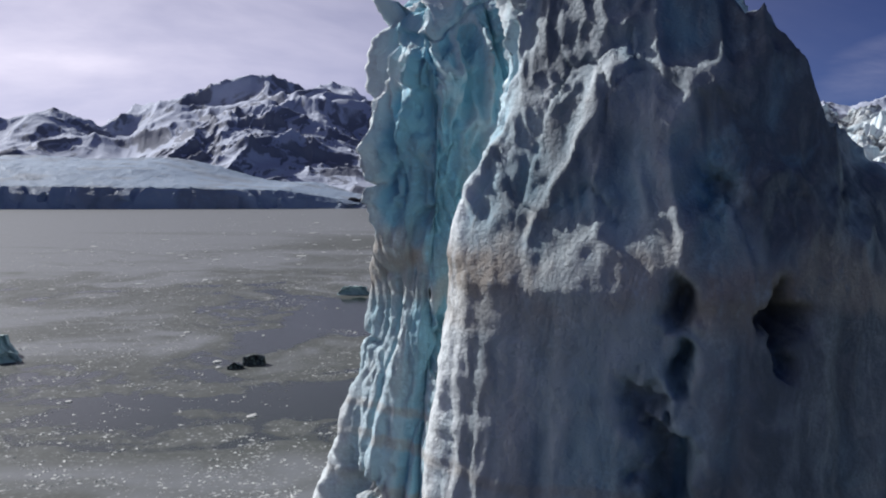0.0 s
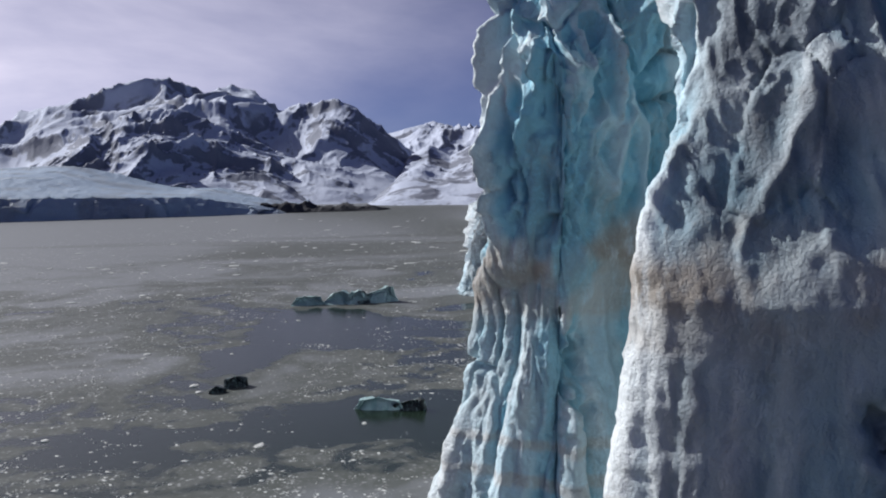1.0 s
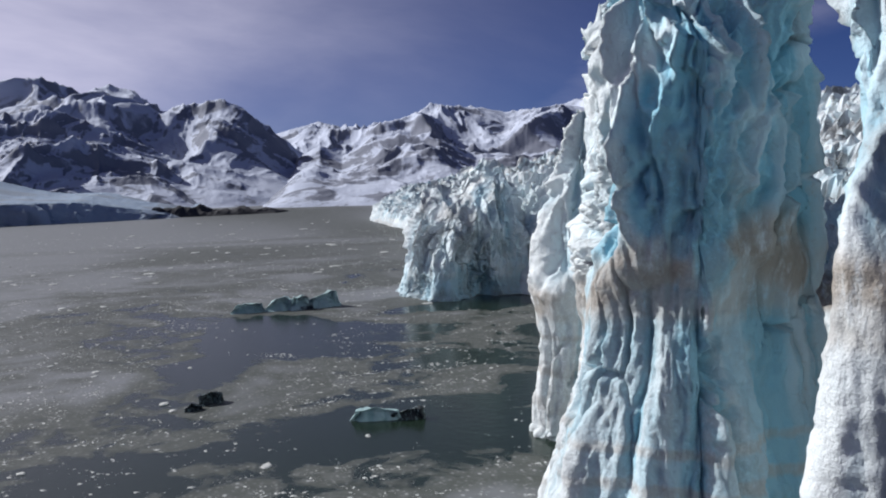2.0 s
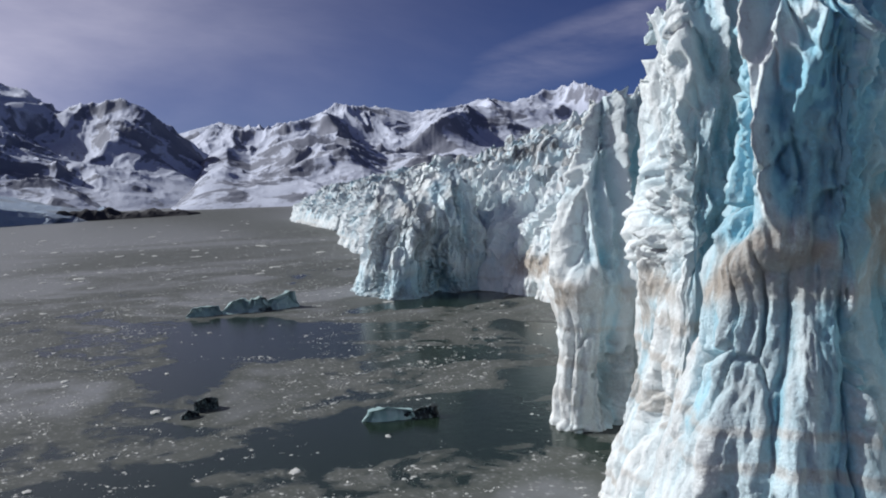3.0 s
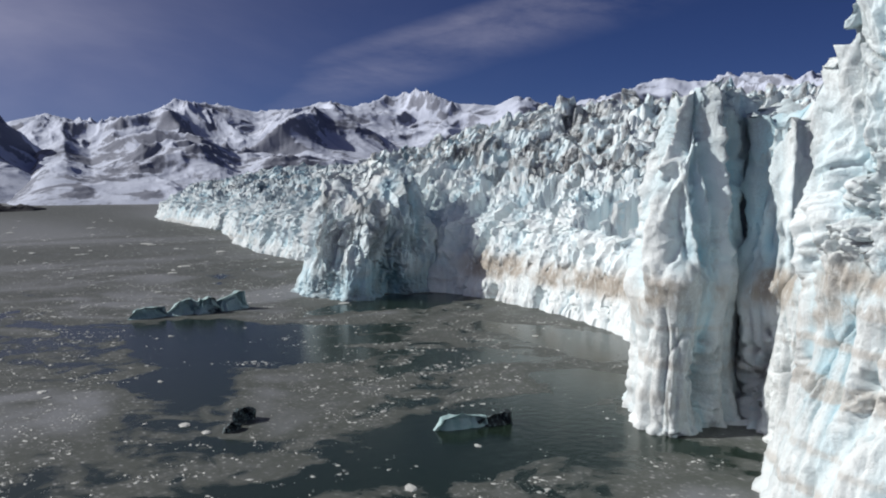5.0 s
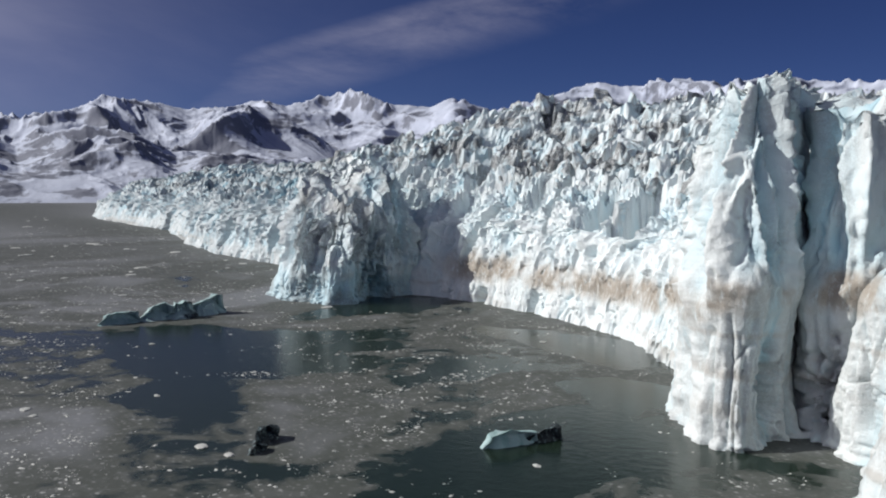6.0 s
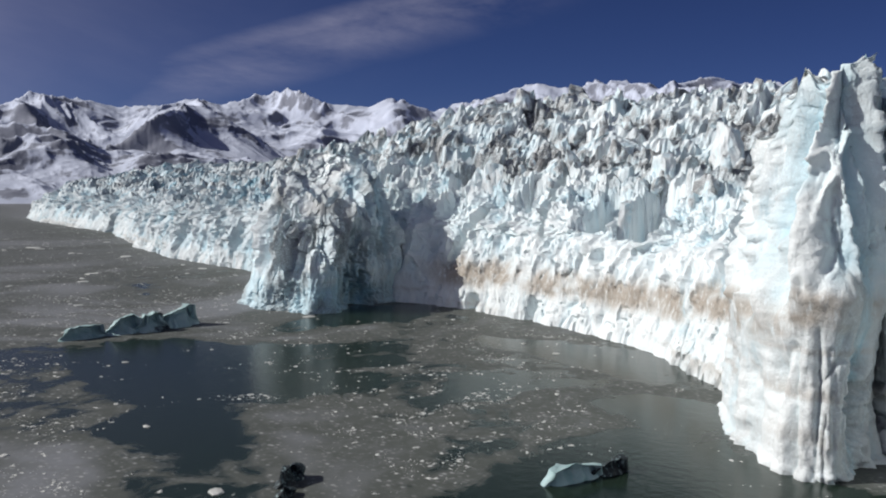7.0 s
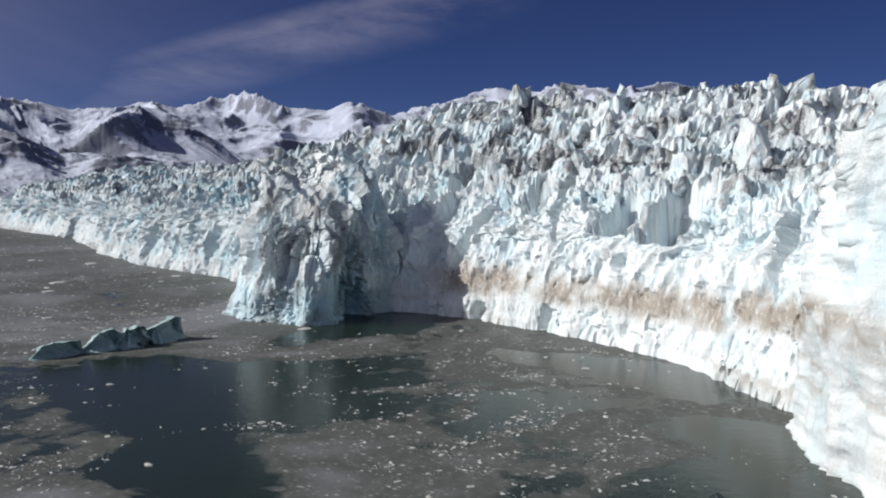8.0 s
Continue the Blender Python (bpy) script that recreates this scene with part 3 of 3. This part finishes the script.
PITS = {  # hollows: x, y, z, radius, depth
    "ice_tower": [(20, 74, 43, 1.3, 6), (29, 74, 42, 1.6, 7), (16.5, 74, 50, 1.1, 5), (17, 74, 34, 1.8, 5), (23, 74, 54, 1.3, 5), (19, 74, 28, 2.4, 6), (20, 74, 38, 0.9, 5)],
    "ice_column": [(-12, 105, 14, 3.0, 6), (0, 99, 34, 3.0, 4)],
    "ice_buttress": [(0, 146, 48, 5.0, 4), (-3, 140, 20, 2.5, 5)],
    "ice_wall": [(31, 187, 6, 5, 9)],
    "ice_pillar": [(24, 188, 8, 3.5, 6)],
    "ice_promontory": [(60, 383, 3, 5, 6), (33, 386, 4, 3, 4)],
}


def layers(me, spans, flat=False):
    """Parts a mesh of ice by height over the silt line, keeping its shading whole."""
    nv, nf = len(me.vertices), len(me.polygons)
    co, nor, F = np.empty(nv * 3, np.float32), np.empty(nv * 3, np.float32), np.empty(nf * 4, np.int32)
    me.vertices.foreach_get("co", co), me.vertex_normals.foreach_get("vector", nor), me.loops.foreach_get("vertex_index", F)
    co, nor, F = co.reshape(-1, 3), nor.reshape(-1, 3), F.reshape(-1, 4)
    attrs = {}
    for a in me.attributes:
        if a.data_type == "FLOAT" and a.domain == "POINT":
            attrs[a.name] = np.empty(nv, np.float32)
            a.data.foreach_get("value", attrs[a.name])
    mid = co[F].mean(1)
    over = mid[:, 2] - silt_height(mid[:, 1])
    for lo, hi, part_name in spans:
        f = F[(over >= lo) & (over < hi)]
        used, f = np.unique(f, return_inverse=True)
        piece = mesh_from(part_name, co[used], f.reshape(-1, 4), me.materials[0], {k: v[used] for k, v in attrs.items()})
        if flat:
            piece.polygons.foreach_set("use_smooth", np.zeros(len(piece.polygons), bool))
        else:
            piece.normals_split_custom_set_from_vertices(nor[used])
        yield part_name, piece
    bpy.data.meshes.remove(me)


for name, outline, seed, batter, dusty, label in TOWERS:
    small = name == "ice_promontory"
    # clear: how much shade blue is put on walls away from the sun
    me = ice_block(name, outline, {"ice_promontory": 0.5, "ice_pillar": 0.36, "ice_wall": 0.6}.get(name, 0.30), {"ice_promontory": 120, "ice_pillar": 180, "ice_wall": 110}.get(name, 220), 50, seed, batter, {"ice_column": 1.8, "ice_promontory": 3.5}.get(name, 3.0),
                   {"ice_tower": 0.8, "ice_column": 1.08, "ice_promontory": 1.15}.get(name, 1.0), calm=1.5 if small else 0.9, dusty=dusty, pits=PITS.get(name, ()), foot=0.5 if small else 0.0,
                   fresh={"ice_column": 0.3, "ice_buttress": 0.06}.get(name, 0.0), grit={"ice_tower": 0.3, "ice_promontory": 0.6}.get(name, 0.25), shade_grime={"ice_tower": 1.0, "ice_promontory": 0.1}.get(name, 0.0), clear={"ice_column": 0.9, "ice_buttress": 0.5, "ice_pillar": 0.3, "ice_promontory": 0.3}.get(name, 0.0),
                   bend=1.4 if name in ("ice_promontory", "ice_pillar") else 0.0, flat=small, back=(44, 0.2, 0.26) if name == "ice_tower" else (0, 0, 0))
    base = tagged(new(name), label, "ice tower", group="ice towers of the front")
    zs = None if small else [(-99, -1.0, "fluted_foot"), (-1.0, 6.0, "silt_band"), (6.0, 999, "crown")]
    for part_name, piece in layers(me, zs or [(-99, 3.0, "foot"), (3.0, 999, "crown")], small):
        thing(part_name, piece, base)

# ---------------------------------------------------------------- seracs and slabs on the glacier


def shard_mesh(name, r, wide, deep, tall, lean=0.25, cuts=3, grit=0.9):
    """A sharp-edged block of ice: a hull of random corners, its faces roughened."""
    bm = bmesh.new()
    for k in range(22):
        z = r.uniform(-0.15, 1.0) if k > 5 else -0.15
        f = 1.0 - 0.45 * max(z, 0) ** 1.5
        a = r.uniform(0, 2 * math.pi)
        p = abs(math.cos(a)) ** 0.6 * math.copysign(1, math.cos(a)), abs(math.sin(a)) ** 0.6 * math.copysign(1, math.sin(a))
        bm.verts.new((wide * f * p[0] * r.uniform(0.7, 1) + lean * tall * z * 0.4, deep * f * p[1] * r.uniform(0.7, 1), tall * z))
    bmesh.ops.convex_hull(bm, input=bm.verts)
    bmesh.ops.delete(bm, geom=[v for v in bm.verts if not v.link_faces], context="VERTS")
    bmesh.ops.subdivide_edges(bm, edges=bm.edges, cuts=cuts, use_grid_fill=True)
    co = np.array([v.co for v in bm.verts])
    scale = min(wide, deep)
    off = np.stack([fbm(co / scale * 1.4 + 7 * s, 3, s) for s in (1, 2, 3)], -1) * scale * 0.10
    chip, _ = facets(co / scale * 1.6, 9)
    off *= (1 + np.abs(chip))[:, None]
    for v, d in zip(bm.verts, off):
        v.co += Vector(d)
    me = bpy.data.meshes.new(name)
    bm.to_mesh(me)
    bm.free()
    co += off
    n = fbm(co * 0.5 + r.uniform(0, 50), 4, 5)
    for key, val in (("grit", grit * smooth(-0.4, 0.4, n)), ("blue", 0.35 * smooth(-0.2, 0.7, -n))):
        a = me.attributes.new(key, "FLOAT", "POINT")
        a.data.foreach_set("value", val.astype(np.float32))
    me.materials.append(MAT_ICE)
    return me


def build_seracs():
    r = random.Random(77)
    kinds = [shard_mesh("serac", r, r.uniform(1.6, 3.4), r.uniform(1.4, 2.6), r.uniform(3.0, 6.5), r.uniform(-0.6, 0.6)) for k in range(16)]
    W, D = GRID[0]
    ok = np.argwhere((D > 26) & (D < 190) & (W[..., 1] > 215) & (W[..., 1] < 640))
    pick = [ok[r.randrange(len(ok))] for _ in range(260)]
    for k, (a, b) in enumerate(pick):
        x, y, z = W[a, b]
        ob = new("serac", kinds[k % 16])
        g = r.uniform(0.6, 1.25) * (1.0 + 0.004 * D[a, b])
        ob.matrix_basis = pose(x, y, z - 1.0, r.uniform(-22, 22), r.uniform(-22, 22), r.uniform(0, 360)) @ Matrix.Diagonal((g, g, g, 1))
        tagged(ob, "jagged dust-grey serac standing on the crevassed glacier", "serac", group="seracs on the glacier")


def ice_slab(x, y, z, wide, deep, tall, turn, lean, seed):
    ob = new("ice_slab", shard_mesh("ice_slab", random.Random(seed), wide, deep, tall, lean, 5, 0.25))
    ob.matrix_basis = pose(x, y, z, 0, 0, turn)
    tagged(ob, "leaning slab of white ice proud of the glacier face", "ice slab", group="slabs along the crest")


build_seracs()
for row in [(104, 299.5, 25, 7, 1.8, 19, 5, 0.0, 402), (112, 372, 28, 8, 5, 24, 80, -0.3, 404), 
            (122, 300, 38, 8, 5, 18, 60, 0.2, 406), (135, 285, 48, 9, 6, 18, 50, 0.2, 407), (64, 404, 24, 7, 5, 20, 60, -0.2, 409)]:
    ice_slab(*row)

# ---------------------------------------------------------------- mountains and the far glacier

CENTRE = np.array([-90.0, 50.0])


def mountain_range(name, label, sky, foot, wave, seed, width=600, rows=130, cover=0.2, off=1.0):
    """Eroded mountains over a polar sheet. sky: azimuth, distance and height of the crest; foot: where they rise, as a share of the distance; wave: metres from ridge to ridge; off: stands farther away by this factor, as high against the sky."""
    s = np.array(sky, float)
    s[:, 1:] = s[:, 1:] * off - np.array([0.0, 50.0 * (off - 1.0)])
    az = np.linspace(s[0, 0], s[-1, 0], width)
    r, z = np.interp(az, s[:, 0], s[:, 1]), np.interp(az, s[:, 0], s[:, 2])
    z = np.convolve(np.r_[z[0], z, z[-1]], (0.25, 0.5, 0.25), "valid")
    k = np.ones(41) / 41
    calm_z = np.convolve(np.r_[np.full(20, z[0]), z, np.full(20, z[-1])], k, "valid")
    v = np.r_[np.linspace(0, 1, rows), 1 + np.linspace(0, 0.5, 26)[1:]]
    A, Vv = np.meshgrid(np.radians(az), v)
    R = r[None] * (foot + (1 - foot) * Vv)
    P = np.zeros((*A.shape, 3))
    P[..., 0], P[..., 1] = CENTRE[0] + R * np.sin(A), CENTRE[1] + R * np.cos(A)
    q = P / wave
    q[..., 2] = seed * 1.7
    q = q + np.stack([fbm(q * 0.7 + 9 * j, 3, seed + j) for j in (1, 2, 3)], -1) * np.array([0.35, 0.35, 0.0])
    rid = ridged(q, 6, seed, 0.47)
    broad = ridged(q * 0.45 + 3.1, 2, seed + 70, 0.5)
    shape = (0.26 - 0.10 * smooth(0.6, 1.0, Vv)) * rid / 1.1 + 0.26 * broad / 1.1 - 0.04
    rise = np.where(Vv < 1, np.clip(Vv, 0, 1) ** 1.15, 1 - (Vv - 1) * 1.5)
    ease = smooth(0.0, 1.0, Vv)
    H = np.maximum(calm_z[None] * (1 - ease) + z[None] * ease, 0) * (0.60 * rise + np.clip(rise, 0, 1) ** 0.6 * shape)
    # bring each crest to its height against the sky
    most = (H / R).max(0)
    scale = np.clip(np.maximum(z, 0.5) / r / np.maximum(most, 1e-4), 0.3, 3.0)
    scale = np.convolve(np.r_[np.full(7, scale[0]), scale, np.full(7, scale[-1])], np.ones(15) / 15, "valid")
    H = H * scale[None]
    along = (A - A.min()) / (A.max() - A.min())
    H = H * smooth(0.0, 0.10, Vv) * smooth(0.0, 0.04, along) * smooth(1.0, 0.96, along) - 3
    P[..., 2] = np.maximum(H, -6)
    gy, gx = np.gradient(P, axis=(0, 1))
    nrm = np.cross(gx, gy)
    nrm /= np.linalg.norm(nrm, axis=-1, keepdims=True) + 1e-9
    # last term gives slopes turned away from the sun extra dark rock
    val = 0.9 * smooth(0.95, 0.6, np.abs(nrm[..., 2])) + 0.62 * fbm(q * 3.4, 5, seed + 9, 0.66) + 0.22 * fbm(q * 0.8, 3, seed + 61) - 0.50 * np.clip(Vv, 0, 1) - 0.12 * nrm[..., 0] * np.sign(nrm[..., 2]) * -1
    rock = (val - np.quantile(val, 1 - cover)) * 1.6 + 0.5
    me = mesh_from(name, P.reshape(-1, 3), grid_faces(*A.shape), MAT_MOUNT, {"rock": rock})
    tagged(thing(name, me), label, "mountain", kind="structure")


MIDDLE = [(1, 2500, -10), (3, 2520, 100), (4.5, 2540, 152), (6, 2560, 172), (7.3, 2580, 188), (8.6, 2600, 182), (10, 2600, 176), (11.6, 2600, 194), (13.2, 2600, 208), (14.6, 2600, 238), (16.2, 2600, 228),
          (17.6, 2600, 222), (19.2, 2600, 206), (21, 2600, 214), (22.6, 2600, 228), (24.4, 2620, 215), (27, 2650, 150), (30, 2700, 60), (32, 2700, -10)]
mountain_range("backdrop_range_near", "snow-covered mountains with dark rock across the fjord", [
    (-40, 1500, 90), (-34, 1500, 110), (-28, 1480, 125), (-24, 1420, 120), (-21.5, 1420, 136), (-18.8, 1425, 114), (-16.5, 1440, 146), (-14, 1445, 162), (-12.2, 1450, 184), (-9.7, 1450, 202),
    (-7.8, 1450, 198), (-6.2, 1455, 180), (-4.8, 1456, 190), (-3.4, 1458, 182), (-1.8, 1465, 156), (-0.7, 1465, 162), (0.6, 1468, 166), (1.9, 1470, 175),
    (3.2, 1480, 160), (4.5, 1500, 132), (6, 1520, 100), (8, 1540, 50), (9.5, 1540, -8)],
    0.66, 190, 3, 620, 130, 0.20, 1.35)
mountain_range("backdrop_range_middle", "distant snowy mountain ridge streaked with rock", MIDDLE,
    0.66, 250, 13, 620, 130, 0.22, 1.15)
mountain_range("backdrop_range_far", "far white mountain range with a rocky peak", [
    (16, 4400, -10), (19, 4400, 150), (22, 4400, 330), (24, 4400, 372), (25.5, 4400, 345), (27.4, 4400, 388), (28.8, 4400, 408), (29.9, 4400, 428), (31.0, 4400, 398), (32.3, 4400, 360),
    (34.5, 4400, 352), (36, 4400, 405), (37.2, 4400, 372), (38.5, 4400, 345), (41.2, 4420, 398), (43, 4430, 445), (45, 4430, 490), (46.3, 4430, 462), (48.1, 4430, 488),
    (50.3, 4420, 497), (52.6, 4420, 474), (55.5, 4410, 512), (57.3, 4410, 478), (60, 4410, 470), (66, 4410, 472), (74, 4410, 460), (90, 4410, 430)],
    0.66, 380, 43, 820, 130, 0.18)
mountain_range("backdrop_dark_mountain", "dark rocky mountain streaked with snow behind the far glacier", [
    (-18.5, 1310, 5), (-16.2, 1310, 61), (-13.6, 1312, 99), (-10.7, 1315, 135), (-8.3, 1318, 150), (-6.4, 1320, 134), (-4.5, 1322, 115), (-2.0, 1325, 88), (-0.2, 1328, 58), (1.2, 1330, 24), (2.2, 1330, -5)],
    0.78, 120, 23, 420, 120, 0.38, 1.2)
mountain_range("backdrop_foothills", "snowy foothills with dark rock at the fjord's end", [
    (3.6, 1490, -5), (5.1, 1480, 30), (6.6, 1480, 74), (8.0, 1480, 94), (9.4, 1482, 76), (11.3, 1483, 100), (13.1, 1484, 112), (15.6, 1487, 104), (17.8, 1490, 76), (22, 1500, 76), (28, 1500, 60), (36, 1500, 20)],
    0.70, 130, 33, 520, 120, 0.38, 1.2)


def build_far_glacier():
    p = np.array([(-1500, 700), (-1100, 850), (-700, 950), (-450, 1010), (-306, 1050), (-190, 1088), (-99, 1119), (-70, 1160), (-75, 1215)], float)
    q = resample(p, 2.5)
    t = np.gradient(q, axis=0)
    inl = np.stack([-t[:, 1], t[:, 0]], 1)
    inl /= np.linalg.norm(inl, axis=1)[:, None]
    d = np.r_[np.linspace(0, 24, 40), 24 + np.cumsum(np.linspace(1, 9, 60))]
    D = np.repeat(d[:, None], len(q), 1)
    V = np.zeros((*D.shape, 3))
    V[..., :2] = q[None] + np.array([0.0, 1.0]) * D[..., None]
    west = smooth(-230, -420, V[..., 0])
    V[..., 2] = np.interp(D, [0, 10, 20, 34, 120, 320], [-1, 15, 25, 29, 45, 60]) * west + np.interp(D, [0, 10, 20, 34, 60, 320], [-1, 14, 22, 24, 25, 26]) * (1 - west) * np.interp(V[..., 0], [-200, -85], [1, 0.2])
    big, _ = facets(sc(V, 0.05, 0.05, 0.02), 3)
    mid, _ = facets(sc(V, 0.12, 0.12, 0.0), 4)
    out = np.zeros_like(V)
    out[..., :2] = -inl[None]
    V += out * (3.5 * big * smooth(30, 6, D))[..., None]
    V[..., 2] += smooth(2, 12, D) * (0.5 * big + 0.4 * mid + 2 * fbm(sc(V, 0.01, 0.02, 0), 3, 6))
    silt = smooth(0.1, 0.6, fbm(sc(V, 0.02, 0.03, 0), 3, 8)) * 0.5
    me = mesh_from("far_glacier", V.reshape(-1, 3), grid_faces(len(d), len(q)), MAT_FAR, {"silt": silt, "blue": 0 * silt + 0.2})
    tagged(thing("far_glacier", me), "far blue-grey glacier front across the fjord", "glacier", kind="structure")
    u, w = np.linspace(0, 1, 160), np.linspace(-1, 1, 26)
    U, Wd = np.meshgrid(u, w)
    P = np.stack([-115 + 150 * U + 12 * Wd, 1124 + 40 * U + 22 * (Wd + 1), 0 * U], -1)
    P[..., 2] = (1 - Wd**2) * (15 * (1 - U) ** 0.35) * (0.8 + 0.3 * fbm(P * 0.06, 4, 3)) - 0.5
    me = mesh_from("moraine", P.reshape(-1, 3), grid_faces(26, 160), MAT_MORAINE)
    tagged(thing("moraine", me), "dark bare moraine bank along the far shore", "moraine", kind="structure")


build_far_glacier()

# ---------------------------------------------------------------- icebergs


def lump(name, cx, cy, rx, ry, top, seed, turn=0.0, dark=None, amp=0.35, spire=1.6, tilt=0.0, parent=None):
    r = random.Random(seed)
    a = radians(turn)
    ring = []
    for k in range(9):
        w = 2 * math.pi * k / 9
        f = r.uniform(0.75, 1.15)
        x, y = rx * f * math.cos(w), ry * f * math.sin(w)
        ring.append((cx + x * math.cos(a) - y * math.sin(a), cy + x * math.sin(a) + y * math.cos(a), top * (1 + tilt * math.cos(w)) * r.uniform(0.8, 1.1)))
    me = ice_block(name, ring, 0.28, 40, 30, seed, max(0.6, 0.75 * min(rx, ry) / top), spire, amp, -0.8, 2.2, MAT_BERG, dark)
    return thing(name, me, parent)


def iceberg(label, lumps):
    base = tagged(new("iceberg"), label, "iceberg", group="icebergs in the fjord")
    for name, *row in lumps:
        lump(name, *row, parent=base)


iceberg("long low blue-green iceberg with a pale raised fin", [
    ("low_end", -37, 377, 10, 5, 3.4, 201, 10, None, 0.3, 0.8), ("hump", -26, 378, 10, 6, 3.9, 202, 0, None, 0.4, 1.4), ("saddle", -17, 377, 9, 6, 4.0, 203, 0, (-15, 0.35), 0.4, 1.8),
    ("fin", -8.5, 380, 10, 5, 5.4, 204, 12, None, 0.4, 0.9, 0.30)])
iceberg("small turquoise iceberg with a black debris-laden half", [
    ("clear_half", -16.6, 215.6, 7.8, 3.0, 1.9, 205, -8, None, 0.22, 0.9), ("dark_half", -9.0, 213.6, 5.6, 2.4, 1.9, 206, -8, (-40, 1.0), 0.22, 0.9)])
iceberg("small low black debris-covered iceberg", [
    ("body", -51.5, 241, 4.2, 2.6, 2.0, 207, 30, (-90, 1.0), 0.25, 1.2), ("tail", -55.5, 236, 3.0, 1.8, 1.2, 208, 40, (-90, 1.0), 0.2, 0.6)])
iceberg("rounded blue-green iceberg in slush", [
    ("body", -126, 247, 9, 6, 5.0, 209, 60, None, 0.35, 1.4), ("shelf", -119, 240, 6, 4, 2.0, 210, 40, None, 0.25, 0.6)])

# ---------------------------------------------------------------- floes and brash


def floe_shape(r, size):
    n = r.randint(5, 8)
    out = []
    for k in range(n):
        w = 2 * math.pi * (k + r.uniform(-0.3, 0.3)) / n
        f = size * r.uniform(0.6, 1.1)
        out.append((f * math.cos(w), f * math.sin(w) * 0.75))
    return out


def floe_mesh(name, r, size, thick):
    bm = bmesh.new()
    ring = floe_shape(r, size)
    low = [bm.verts.new((x, y, -thick * 0.4)) for x, y in ring]
    mid = [bm.verts.new((x * 1.02, y * 1.02, thick * 0.45)) for x, y in ring]
    up = [bm.verts.new((x * 0.8 + r.uniform(-0.1, 0.1) * size, y * 0.8, thick * r.uniform(0.7, 1.2))) for x, y in ring]
    n = len(ring)
    for a, b in ((low, mid), (mid, up)):
        for k in range(n):
            bm.faces.new((a[k], a[(k + 1) % n], b[(k + 1) % n], b[k]))
    c = bm.verts.new((r.uniform(-0.2, 0.2) * size, 0, thick * r.uniform(1.0, 1.5)))
    for k in range(n):
        bm.faces.new((up[k], up[(k + 1) % n], c))
    me = bpy.data.meshes.new(name)
    bm.to_mesh(me)
    bm.free()
    me.materials.append(MAT_FLOE)
    return me


FRONT_X = lambda y: np.interp(y, [60, 100, 130, 165, 175, 192, 215, 246, 288, 340, 372, 400, 430, 500, 590, 690, 775, 970],
                              [-3, -16, -12, 4, 14, 10, 20, 58, 78, 82, 40, 24, 50, 72, 68, 88, 108, 100])


def build_floes():
    r = random.Random(5)
    kinds = [floe_mesh("ice_floe", r, 1.0, 0.32) for _ in range(9)]
    made = 0
    while made < 150:
        y = r.uniform(120, 700) if made < 110 else r.uniform(500, 1000)
        x = r.uniform(-240, 80)
        if x > FRONT_X(y) - 4:
            continue
        k = r.choice([0.9, 1.1, 1.3, 1.7, 2.4]) * (1 if y < 500 else 1.8)
        ob = new("ice_floe", kinds[made % 9])
        ob.matrix_basis = pose(x, y, 0.02, 0, 0, r.uniform(0, 360)) @ Matrix.Diagonal((k, k, 0.55 * k ** 0.5, 1))
        tagged(ob, "small pale ice floe adrift in slush", "ice floe", group="floes in the fjord")
        made += 1
    # brash: crumbs of ice past counting
    rng = np.random.default_rng(8)
    N = 300000
    y = 90 + 760 * rng.random(N) ** 1.4
    x = -250 + (FRONT_X(y) - 1 + 250) * rng.random(N) ** 0.75
    P = np.stack([x, y, 0 * x], -1)
    P = P + np.stack([fbm(P * 0.03, 3, k) for k in (1, 2, 3)], -1) * 9
    drift = 0.7 * fbm(sc(P, 0.02, 0.035, 1), 3, 4) + 1.3 * (ridged(sc(P, 0.035, 0.055, 1), 3, 6) - 0.9)
    for px, py, rx, ry, k in POOLS:
        drift -= 1.6 * k * np.exp(-(((x - px) / rx) ** 2 + ((y - py) / ry) ** 2))
    keep = drift > rng.random(N) * 1.1 - 0.26 + 0.45 * smooth(330, 460, y)
    x, y = x[keep], y[keep]
    n = len(x)
    size = 0.13 * (1 + 5.0 * rng.random(n) ** 6) * np.interp(y, [100, 300, 800], [1.0, 1.15, 1.3])
    ang = rng.random((n, 5)) * 0.9 + np.arange(5) * 2 * np.pi / 5 + rng.random((n, 1)) * 6
    rad = size[:, None] * (0.6 + 0.7 * rng.random((n, 5)))
    turn, thin = rng.random((n, 1)) * 3.14, 0.35 + 0.45 * rng.random((n, 1))
    u, w = rad * np.cos(ang), rad * np.sin(ang) * thin
    V = np.zeros((n, 6, 3))
    V[:, :5, 0], V[:, :5, 1] = x[:, None] + u * np.cos(turn) - w * np.sin(turn), y[:, None] + u * np.sin(turn) + w * np.cos(turn)
    V[:, :5, 2] = -0.02
    V[:, 5, 0], V[:, 5, 1], V[:, 5, 2] = x + size * 0.2, y, 0.04 + size * 0.16
    f = np.array([(k, (k + 1) % 5, 5) for k in range(5)])
    F = (f[None] + 6 * np.arange(n)[:, None, None]).reshape(-1, 3)
    me = mesh_from("brash_ice", V.reshape(-1, 3), F, MAT_FLOE, None, True)
    tagged(thing("brash_ice", me), "crumbs of pale brash ice drifting on the water", "brash ice", kind="stuff")


build_floes()
